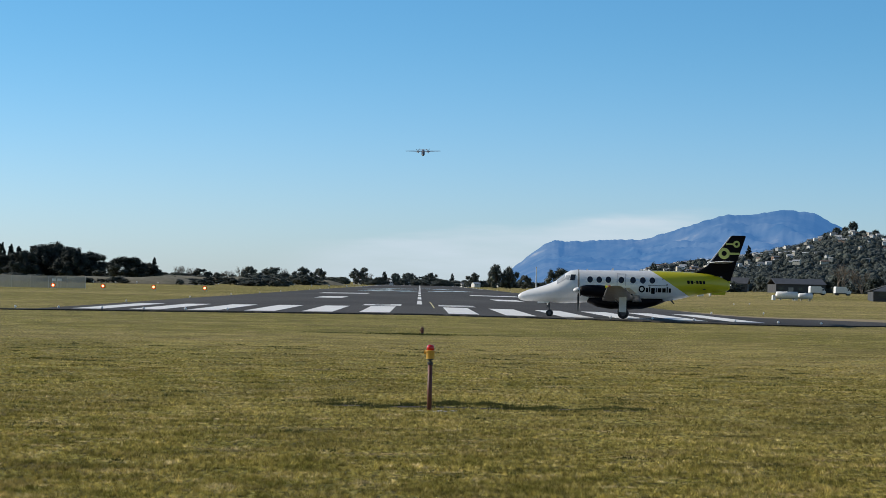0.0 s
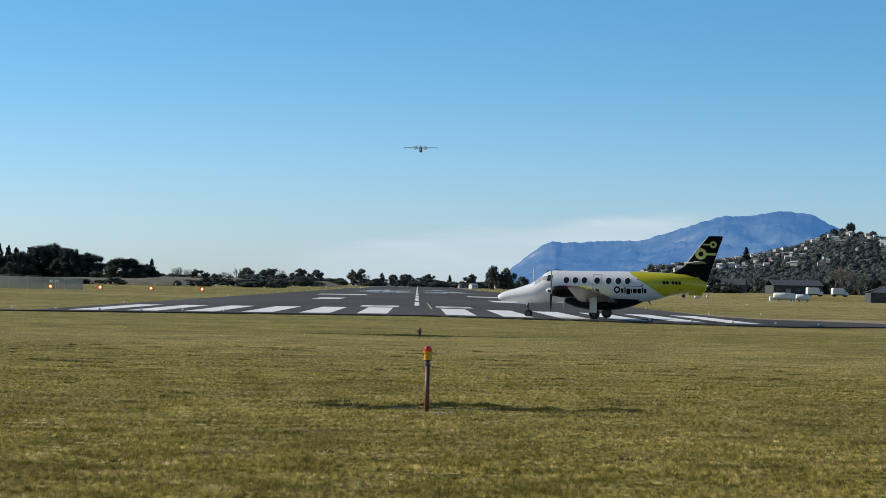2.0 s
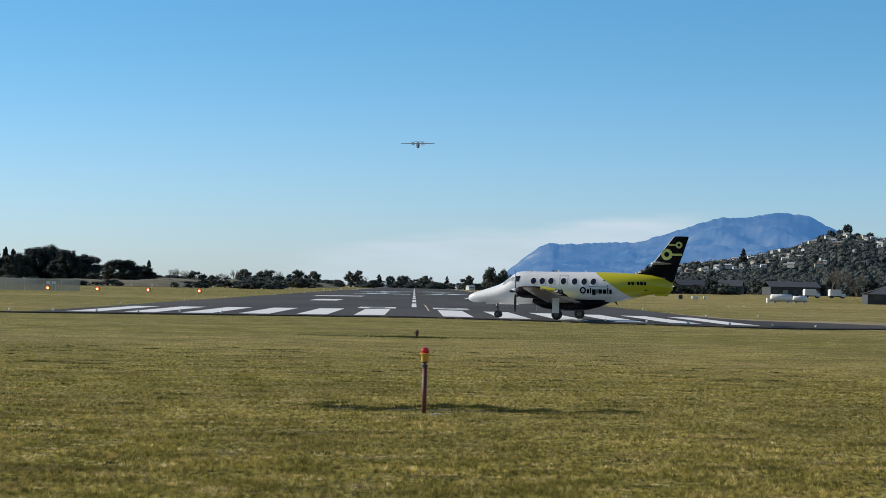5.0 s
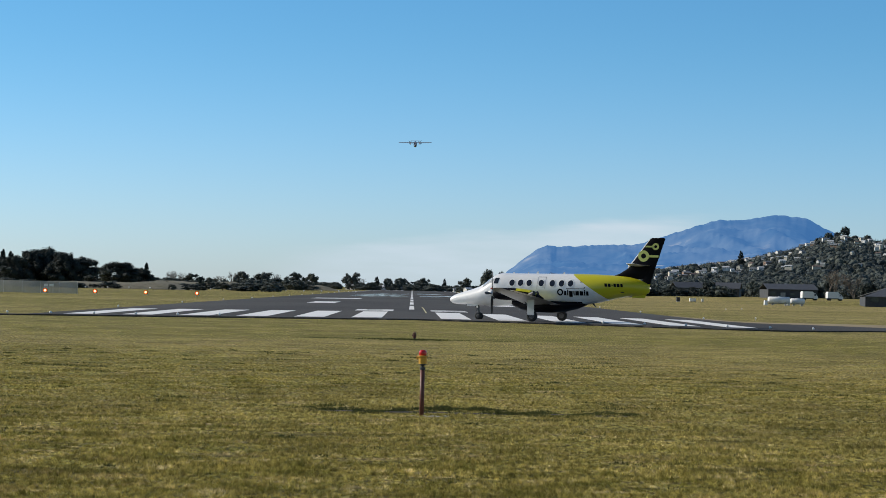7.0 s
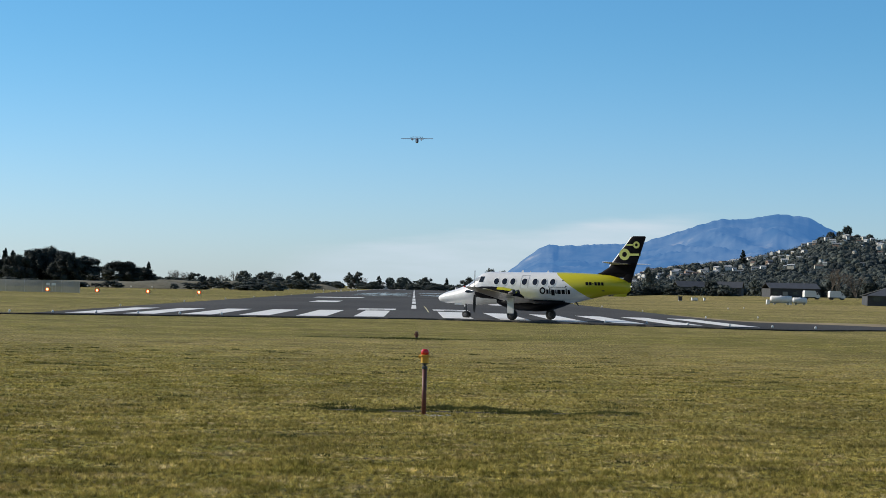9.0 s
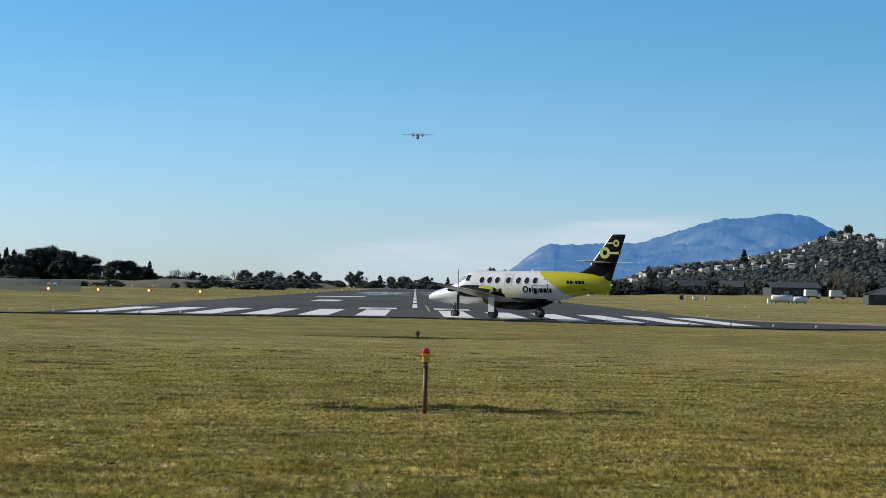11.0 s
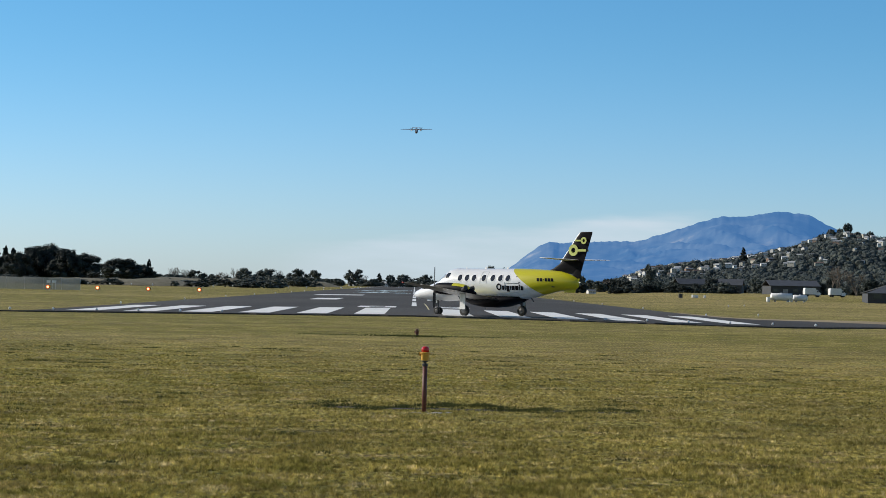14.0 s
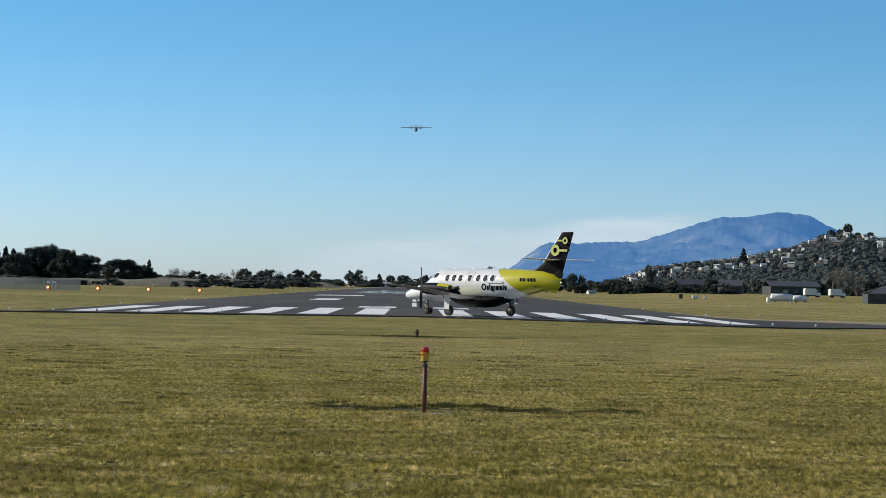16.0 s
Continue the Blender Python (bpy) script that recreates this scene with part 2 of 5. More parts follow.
def turned(bm, profile, n=16, axis="z", at=(0, 0, 0)):
    """A solid of revolution from (radius, height) pairs."""
    rings = []
    for r, h in profile:
        ring = []
        for i in range(n):
            a = 2 * math.pi * i / n
            c, s = r * math.cos(a), r * math.sin(a)
            v = {"z": (c, s, h), "x": (h, c, s), "y": (s, h, c)}[axis]
            ring.append(Vector(v) + Vector(at))
        rings.append(ring)
    return loft(bm, rings)


# ---------------------------------------------------------------- ground
def smooth01(v, a, b):
    t = np.clip((np.asarray(v, float) - a) / (b - a), 0, 1)
    return t * t * (3 - 2 * t)


def gz(x, y):
    """Height of the ground: the runway's crown, and a low rise by the sheds."""
    x, y = np.asarray(x, float), np.asarray(y, float)
    crown = -0.0083 * np.minimum(np.abs(x), 26.0) * smooth01(y, 95, 122)
    rise = 1.15 * smooth01(y, 462, 515) * smooth01(x, 60, 95)
    return crown + rise


def make_ground():
    xs = np.unique(np.concatenate([np.linspace(-30, 30, 21), [-26, -23, 23, 26, 0], -np.geomspace(40, 5000, 26), np.geomspace(40, 5000, 26), np.linspace(55, 120, 12)]))
    ys = np.unique(np.concatenate([[-4000, -1200, -300, -60], np.linspace(0, 170, 52), np.geomspace(180, 5000, 40), np.linspace(455, 525, 10)]))
    X, Y = np.meshgrid(xs, ys)
    v = np.stack([X, Y, gz(X, Y)], -1).reshape(-1, 3)
    w = len(xs)
    i, j = np.meshgrid(np.arange(len(ys) - 1), np.arange(w - 1), indexing="ij")
    a = (i * w + j).ravel()
    me = np_mesh("ground", v, np.stack([a, a + 1, a + w + 1, a + w], -1), True)
    tagged(add_mesh("ground", me, M_TURF), "flat mown airfield turf, dry olive green", "ground", kind="structure")


make_ground()


def blades(name, x, y, h, w, per, material, label, lean=0.6):
    """Tufts of grass at the points x, y: per triangles each, h high and w wide."""
    rs = np.random.RandomState(len(x))
    x, y, h, w = [np.repeat(q, per) for q in (x, y, h, w)]
    n = len(x)
    x, y = x + rs.normal(0, 1, n) * w * 1.2, y + rs.normal(0, 1, n) * w * 1.2
    a, l = rs.uniform(0, 2 * np.pi, n), rs.uniform(0, 2 * np.pi, n)
    hh = h * rs.uniform(0.5, 1.15, n)
    z = gz(x, y) - 0.004
    dx, dy = np.cos(a) * w / 2, np.sin(a) * w / 2
    tip = np.stack([x + np.cos(l) * hh * lean * rs.rand(n), y + np.sin(l) * hh * lean * rs.rand(n), z + hh], -1)
    v = np.stack([np.stack([x - dx, y - dy, z], -1), np.stack([x + dx, y + dy, z], -1), tip], 1).reshape(-1, 3)
    me = np_mesh(name, v, np.arange(3 * n).reshape(-1, 3))
    return tagged(add_mesh(name, me, material), label, "grass", kind="stuff")


def make_grass():
    rs = np.random.RandomState(5)

    def spread(n, y0, y1, power):
        u = rs.rand(n)
        k = 2.0 - power
        y = (y0 ** k + u * (y1 ** k - y0 ** k)) ** (1 / k)
        return (rs.rand(n) * 2 - 1) * (y * 0.255 + 0.6) + y * 0.012, y
    x, y = spread(230000, 17, 121, 2.25)
    s = y / 22
    clump = np.array([noise.noise((px * 11.0, py * 5.0, 3)) + 0.6 * noise.noise((px * 1.1, py * 0.8, 8)) for px, py in zip(x, y)])
    keep = (clump > -0.3 - 0.02 * (y - 20)) | (rs.rand(len(x)) < 0.45)
    keep &= rs.rand(len(x)) < np.clip((100 - y) / 55, 0.0, 1)
    x, y, s, clump = x[keep], y[keep], s[keep], clump[keep]
    rut = (np.abs(y - 32.05 - 0.1 * np.sin(x * 3)) < 0.2) & (x > -1.3) & (x < 2.7)
    x, y, s, clump = x[~rut], y[~rut], s[~rut], clump[~rut]
    tall = np.clip(0.034 + 0.05 * clump, 0.014, 0.085) * np.clip(1.35 - y / 65, 0.3, 1)
    blades("mown_grass", x, y, tall, 0.0125 * s, 4, M_BLADE, "short mown grass, olive with dry straw tips", 1.5)
    # rank green growth round the approach lights
    n = 5200
    x = -1.75 + 5.4 * rs.rand(n) + rs.normal(0, 0.1, n)
    y = 32.5 + rs.normal(0, 0.3, n) + 0.3 * np.sin(x * 2.1) - 0.15 * (x > 1.6)
    lump = np.array([noise.noise((px * 2.6, py * 2.2, 5)) for px, py in zip(x, y)])
    x, y, lump = x[lump > -0.05], y[lump > -0.05], lump[lump > -0.05]
    blades("rank_grass", x, y, 0.03 + 0.11 * lump * np.exp(-((x - 0.5) / 2.4) ** 2), np.full(len(x), 0.018), 4, M_RANK, "longer green grass round the approach lamp")
    x = 0.1 + rs.normal(0, 0.75, 320) - 0.25
    y = 76.4 + rs.normal(0, 0.45, 320)
    blades("rank_grass", x, y, 0.03 + 0.05 * rs.rand(320), np.full(320, 0.05), 3, M_RANK, "longer green grass round the farther lamp")
    x = -4.4 + 8.4 * rs.rand(420)
    y = 76.8 + rs.normal(0, 0.22, 420)
    blades("rank_grass", x, y, 0.012 + 0.02 * rs.rand(420), np.full(420, 0.05), 3, M_RANK, "thin line of darker grass beside the farther lamp")
    # small dark tufts and missed strips left by the mower
    cy = rs.uniform(20, 60, 150)
    cx = (rs.rand(150) * 2 - 1) * 0.24 * cy
    x = np.repeat(cx, 26) + rs.normal(0, 0.22, 150 * 26) * np.repeat(rs.uniform(0.3, 1.6, 150), 26)
    y = np.repeat(cy, 26) + rs.normal(0, 0.09, 150 * 26)
    blades("rank_grass", x, y, 0.02 + 0.03 * rs.rand(len(x)), 0.02 * y / 30, 3, M_RANK, "small dark tufts missed by the mower")


make_grass()


# ---------------------------------------------------------------- runway
def strip(name, outline, lift, material, parent=None, label="", skirt=0.12, step=4.0):
    """A flat slab on the ground inside an outline (x from, x to, y from, y to), cut finely enough to follow the crown."""
    x0, x1, y0, y1 = outline
    xs = np.unique(np.concatenate([np.linspace(x0, x1, max(2, int((x1 - x0) / step) + 2)), [q for q in (-26, 0, 26) if x0 < q < x1]]))
    ys = np.linspace(y0, y1, max(2, int((y1 - y0) / 60) + 2))
    X, Y = np.meshgrid(xs, ys)
    v = np.stack([X, Y, gz(X, Y) + lift], -1).reshape(-1, 3)
    w, h = len(xs), len(ys)
    i, j = np.meshgrid(np.arange(h - 1), np.arange(w - 1), indexing="ij")
    a = (i * w + j).ravel()
    f = [np.stack([a, a + 1, a + w + 1, a + w], -1)]
    rim = np.concatenate([np.arange(w), np.arange(1, h) * w + w - 1, np.arange(w - 2, -1, -1) + (h - 1) * w, np.arange(h - 2, 0, -1) * w])
    low = v[rim] - [0, 0, skirt]
    k, n = len(v), len(rim)
    q = np.arange(n)
    f.append(np.stack([rim[q], k + q, k + (q + 1) % n, rim[(q + 1) % n]], -1))
    return add_mesh(name, np_mesh(name, np.concatenate([v, low]), np.concatenate(f)), material, parent, label)


def make_runway():
    runway = tagged(strip("runway", (-23.6, 23.6, 122.3, 1440), 0.09, M_ASPHALT), "long grey asphalt runway with white threshold stripes", "runway", kind="structure")
    # rough broken edge of the seal towards the grass
    rs = np.random.RandomState(3)
    bm = bmesh.new()
    xs = np.linspace(-25.6, 34, 120)
    near = 122.0 - 2.6 * smooth01(xs, 4, 20) + 7.6 * smooth01(xs, 21, 31) + rs.normal(0, 0.12, 120)
    top = [bm.verts.new((x, yy, gz(x, yy) + 0.085)) for x, yy in zip(xs, near)]
    far = [bm.verts.new((x, max(122.31, yy + 1.2), gz(x, yy + 1) + 0.086)) for x, yy in zip(xs, near)]
    low = [bm.verts.new((x, yy - 0.02, gz(x, yy) - 0.1)) for x, yy in zip(xs, near)]
    for k in range(119):
        bm.faces.new((top[k], top[k + 1], far[k + 1], far[k])), bm.faces.new((low[k], low[k + 1], top[k + 1], top[k]))
    part("seal_edge", bm, M_ASPHALT, runway)
    # taxiway that joins at the threshold
    bm = bmesh.new()
    inner = [(23.5, 185), (24.0, 158), (25.5, 149.5), (29, 147), (33.5, 139.5), (60, 134), (90, 128)]
    outer = [(23.5, 121.0), (25.0, 122.5), (27, 124.7), (30, 127.2), (34, 127.4), (60, 123.0), (90, 117)]
    va = [bm.verts.new((x, y, gz(x, y) + 0.084)) for x, y in inner]
    vb = [bm.verts.new((x, y, gz(x, y) + 0.084)) for x, y in outer]
    for k in range(6):
        bm.faces.new((va[k], va[k + 1], vb[k + 1], vb[k]))
    tagged(part("taxiway", bm, M_ASPHALT), "grey asphalt taxiway joining the runway threshold", "taxiway", kind="structure")
    for side in (-1, 1):
        for k in range(6):
            x = side * (1.85 + 3.6 * k)
            strip("threshold_stripe", (min(x, x + side * 1.92), max(x, x + side * 1.92), 125.3, 156.5), 0.098, M_MARK, runway, skirt=0.006)
    for k in range(24):
        strip("centre_line_dash", (-0.22, 0.22, 173 + 50 * k, 207 + 50 * k), 0.098, M_MARK, runway, skirt=0.006)
    for x0, x1, y0, y1 in ((-4.6, -1.5, 161.5, 164.0), (-4.6, -3.7, 164.0, 168.5), (-2.4, -1.5, 164.0, 168.5), (-4.6, -1.5, 168.5, 170.5),
                           (1.6, 4.6, 163.5, 166.0), (1.6, 2.5, 166.0, 168.2), (1.6, 4.6, 168.2, 169.6), (3.7, 4.6, 169.6, 171.5), (1.6, 4.6, 171.5, 173.0)):
        strip("runway_number", (x0, x1, y0, y1), 0.098, M_MARK, runway, skirt=0.006)
    for s in (-1, 1):
        for y0, y1, a, b in ((232, 254, 9.0, 12.2), (318, 336, 8.3, 16.0)):
            strip("touchdown_bar", (min(s * a, s * b), max(s * a, s * b), y0, y1), 0.098, M_MARK, runway, skirt=0.006)
        strip("side_line", (min(s * 22.0, s * 22.5), max(s * 22.0, s * 22.5), 700, 1430), 0.098, M_MARK, runway, skirt=0.006)
    for k in range(9):
        strip("far_threshold_stripe", (-22 + 5 * k, -18.9 + 5 * k, 1215, 1262), 0.098, M_MARK, runway, skirt=0.006)
    # worn yellow lead-on line
    bm = bmesh.new()
    pts = [(1.12, 150.5), (1.11, 160), (1.09, 172), (1.06, 186), (1.0, 196)]
    va = [bm.verts.new((x - 0.055, y, gz(x, y) + 0.10)) for x, y in pts]
    vb = [bm.verts.new((x + 0.055, y, gz(x, y) + 0.10)) for x, y in pts]
    for k in range(4):
        bm.faces.new((va[k], vb[k], vb[k + 1], va[k + 1]))
    part("lead_on_line", bm, M_YELLOW_MARK, runway, "faded yellow guide line")


make_runway()


def make_mirage_patches():
    """Smooth mirage stand-ins far down the runway that mirror the trees and the sky."""
    ma = surf("mirage_asphalt", (0.03, 0.03, 0.03), (0.05, 0.05, 0.05), 0.06, 0.9, 0.2, 0.06, stretch=(1, 0.12, 1), dist=0.02)
    ma.node_tree.nodes["Principled BSDF"].inputs["Specular IOR Level"].default_value = 0.8
    rs = np.random.RandomState(17)
    for cx, cy, w, d in ((-9, 430, 9, 44), (-5, 472, 8, 36), (-2.6, 408, 4.6, 22), (-11, 520, 9, 50), (4, 440, 6, 36), (9, 472, 8, 46), (-6, 565, 12, 50), (4, 590, 14, 50)):
        bm = bmesh.new()
        edge = [(cx + 0.5 * w * math.cos(a) * rs.uniform(0.7, 1.05), cy + 0.5 * d * math.sin(a) * rs.uniform(0.6, 1.05)) for a in [2 * math.pi * k / 36 for k in range(36)]]
        mid = bm.verts.new((cx, cy, float(gz(cx, cy)) + 0.097))
        vs = [bm.verts.new((x, y, float(gz(x, y)) + 0.095)) for x, y in edge]
        for k in range(36):
            bm.faces.new((mid, vs[k], vs[(k + 1) % 36]))
        tagged(part("damp_patch", bm, ma), "smooth patch imitating heat mirage on the asphalt, mirroring the sky", "puddle", kind="structure")
    # dry bare verge inside the taxiway's bend
    bm = bmesh.new()
    inner = [(24.6, 186), (25.0, 160), (26.2, 151), (29.4, 148.2), (34, 140.5), (44, 138), (60, 134.8), (90, 128.8)]
    wide = [1.0, 3.0, 7.0, 11.0, 14.0, 13.0, 10.0, 8.0]
    va = [bm.verts.new((x - 0.75, y - 0.75, float(gz(x, y)) + 0.03)) for x, y in inner]
    vb = [bm.verts.new((x + 0.4 * q, y + q, float(gz(x + 0.4 * q, y + q)) + 0.03)) for (x, y), q in zip(inner, wide)]
    for k in range(7):
        bm.faces.new((va[k], va[k + 1], vb[k + 1], vb[k]))
    tagged(part("bare_verge", bm, surf("bare_tan_soil", (0.21, 0.16, 0.08), (0.36, 0.27, 0.15), 0.95, 1.2, 0.15, 0.3)), "strip of bare tan soil along the taxiway", "soil", kind="structure")


make_mirage_patches()


# ---------------------------------------------------------------- distance: mountain and hill
def profile(u, table):
    return np.interp(u, [p[0] for p in table], [p[1] for p in table])


def rough(x, y, scale, octaves=5):
    return np.array([noise.fractal((a / scale, b / scale, 0.7), 0.9, 2.1, octaves) for a, b in zip(x.ravel(), y.ravel())]).reshape(x.shape)


def make_mountain():
    ridge = [(0.02, 0.0), (0.038, .001), (.0450, .0072), (.0545, .0152), (.0625, .0208), (.0670, .0228), (.0690, .0232), (.0720, .0222), (.0896, .0232), (.1066, .0240), (.1108, .0236),
             (.1292, .0296), (.1533, .0367), (.166, .0366), (.1815, .0395), (.1971, .0382), (.2098, .0319), (.2254, .026), (.2565, .0225), (.40, .02)]
    us, ds = np.linspace(0.015, 0.32, 520), np.unique(np.append(np.linspace(3300, 4900, 61), [4480, 4500]))
    U, D = np.meshgrid(us, ds)
    X = U * D
    top = profile(U, ridge) * 4500
    t = (D - 3300) / 1200
    top = top + 4.5 * smooth01(U, 0.11, 0.16) * np.clip(t, 0, 1)
    top = top + (3.0 + 2.4 * rough(U * 4500, U * 0, 17.0, 5) * (U > 0.045)) * np.exp(-((t - 1) / 0.05) ** 2)
    shape = np.where(t < 1, np.clip(t, 0, 1) ** 1.15, 1 - 0.5 * (t - 1))
    n = rough(X, D, 420.0)
    spur = np.abs(rough(X + 0.35 * D, D * 0.35, 260.0))
    Z = top * shape - np.minimum(1.0, 4 * np.abs(1 - t)) * np.minimum(top, 110) * shape * (0.8 * spur + 0.18 * n) - 2
    v = np.stack([X, D, Z], -1).reshape(-1, 3)
    w = len(us)
    i, j = np.meshgrid(np.arange(len(ds) - 1), np.arange(w - 1), indexing="ij")
    a = (i * w + j).ravel()
    me = np_mesh("mountain", v, np.stack([a, a + 1, a + w + 1, a + w], -1), True)
    ma = surf("haze_glow_forest", (0.03, 0.048, 0.06), (0.085, 0.10, 0.10), 1.0, 0.012, 0.003, 0.4, c3=(0.26, 0.235, 0.17), dist=20, lo=0.42, hi=0.60)
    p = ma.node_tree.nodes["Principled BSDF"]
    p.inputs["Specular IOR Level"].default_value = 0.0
    # blue haze at this distance, put in as a glow of the backdrop's slopes
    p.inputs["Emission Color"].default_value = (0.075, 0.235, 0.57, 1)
    p.inputs["Emission Strength"].default_value = HAZE_GLOW
    tagged(add_mesh("backdrop_mountain", me, ma), "forested mountain range on the horizon, its blue haze a painted glow", "mountain", kind="structure")


HAZE_GLOW = 0.64
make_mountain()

HILL = [(0.05, 0.0), (0.092, 0.0008), (.1085, .0052), (.1179, .0092), (.1434, .0125), (.166, .0163), (.1858, .0210), (.1999, .0258), (.2141, .0290), (.2333, .0270), (.2536, .0300), (.2989, .0330), (.36, .03)]


def hill_z(x, y):
    t = np.clip((np.asarray(y, float) - 1150) / 750, 0, None)
    u = np.asarray(x, float) / np.asarray(y, float)
    s = np.where(t < 1, smooth01(t, -0.25, 1.05), 1 - 0.3 * (t - 1))
    return profile(u, HILL) * 1900 * s - 1.0


def make_hill():
    us, ds = np.linspace(0.05, 0.36, 110), np.linspace(1080, 2300, 60)
    U, D = np.meshgrid(us, ds)
    X = U * D
    Z = hill_z(X, D) + 4.0 * rough(X, D, 90.0) * smooth01(D, 1150, 1400)
    w = len(us)
    i, j = np.meshgrid(np.arange(len(ds) - 1), np.arange(w - 1), indexing="ij")
    a = (i * w + j).ravel()
    me = np_mesh("hill", np.stack([X, D, Z], -1).reshape(-1, 3), np.stack([a, a + 1, a + w + 1, a + w], -1), True)
    tagged(add_mesh("hillside", me, M_HILL), "wooded suburban hillside beyond the airfield", "hill", kind="structure")


make_hill()


# ---------------------------------------------------------------- trees
def unit_ball():
    bm = bmesh.new()
    bmesh.ops.create_icosphere(bm, subdivisions=2, radius=1.0)
    bm.verts.index_update()
    out = np.array([v.co[:] for v in bm.verts]), np.array([[v.index for v in f.verts] for f in bm.faces])
    bm.free()
    return out


BALL = unit_ball()


def leaf_cloud(rs, blobs, per, leaf):
    """Leaf triangles scattered in the blobs (x, y, z, rx, rz)."""
    blobs = np.asarray(blobs, float)
    n = len(blobs) * per
    b = np.repeat(blobs, per, 0)
    d = rs.normal(0, 1, (n, 3))
    d /= np.linalg.norm(d, axis=1)[:, None]
    r = rs.rand(n) ** 0.45
    c = b[:, :3] + d * r[:, None] * np.stack([b[:, 3], b[:, 3], b[:, 4]], -1)
    s = leaf * rs.uniform(0.5, 1.3, n)
    p = rs.normal(0, 1, (n, 3, 3))
    p /= np.linalg.norm(p, axis=2)[:, :, None]
    v = c[:, None, :] + p * s[:, None, None]
    # a lumpy inner mass of foliage in each clump, under the loose leaves
    k = len(blobs)
    core = blobs[:, None, :3] + BALL[0][None] * (0.66 * blobs[:, None, [3, 3, 4]]) * rs.uniform(0.82, 1.1, (k, len(BALL[0]), 1))
    faces = BALL[1][None] + 3 * n + (np.arange(k) * len(BALL[0]))[:, None, None]
    return np.concatenate([v.reshape(-1, 3), core.reshape(-1, 3)]), np.concatenate([np.arange(3 * n).reshape(-1, 3), faces.reshape(-1, 3)])


def crown_blobs(rs, kind, k):
    """Clumps for a crown of height 1 and width 1 that stands on z 0."""
    out = []
    for i in range(k):
        a = rs.rand() * 2 * np.pi
        if kind == "pine":
            z = rs.uniform(0.12, 1.0)
            r = 0.5 * (1.05 - z) ** 0.8 * rs.uniform(0.4, 1.0)
            out.append((r * np.cos(a), r * np.sin(a), z, 0.13 * (1.25 - z), 0.035))
        elif kind == "shrub":
            z = rs.uniform(0.05, 0.75)
            r = 0.42 * np.sqrt(rs.rand()) * (1 - 0.4 * z)
            out.append((r * np.cos(a), r * np.sin(a), z, rs.uniform(0.1, 0.2), rs.uniform(0.12, 0.24)))
        else:
            z = rs.uniform(0.08, 0.9)
            w = np.sqrt(max(0.05, 1 - ((z - 0.42) / 0.55) ** 2))
            r = 0.4 * w * rs.rand() ** 0.5
            out.append((r * np.cos(a), r * np.sin(a), z, rs.uniform(0.07, 0.145), rs.uniform(0.10, 0.19)))
    return out


def make_tree(name, kind, seed, k, per, leaf, material, label):
    """A tree one metre high and one wide, to be scaled where it is planted: trunk with limbs, and crown."""
    rs = np.random.RandomState(seed)
    ob = tagged(empty(name), label, "tree")
    bm = bmesh.new()
    if kind == "bare":
        def limb(p, d, length, r, level):
            q = p + d * length
            tube(bm, p, q, r, r * 0.6, 5, caps=False)
            if level:
                for _ in range(3 if level > 1 else 4):
                    e = (d + Vector(rs.normal(0, 0.42, 3)) + Vector((0, 0, 0.25))).normalized()
                    limb(p + d * length * rs.uniform(0.45, 1.0), e, length * rs.uniform(0.55, 0.8), r * 0.55, level - 1)
        for i in range(3):
            limb(Vector((rs.normal(0, .04), rs.normal(0, .04), -0.02)), Vector((rs.normal(0, .15), rs.normal(0, .15), 1)).normalized(), 0.33, 0.016, 4)
        part("branchwork", bm, M_TWIG, ob)
        return ob
    h = 0.85 if kind == "pine" else 0.55
    tube(bm, (0, 0, -0.05), (0.01, 0.0, h), 0.035, 0.012, 7)
    blobs = crown_blobs(rs, kind, k)
    for b in blobs[:7]:
        tube(bm, (0, 0, min(h, b[2] * 0.6)), b[:3], 0.012, 0.004, 5, caps=False)
    part("trunk", bm, M_BARK, ob)
    v, f = leaf_cloud(rs, blobs, per, leaf)
    add_mesh("crown", np_mesh("crown", v, f), material, ob)
    return ob


def plant(proto, x, y, z, height, width, turn):
    c = copy_thing(proto, pose(x, y, z, 0, 0, turn))
    c.scale = (width, width, height)
    return c


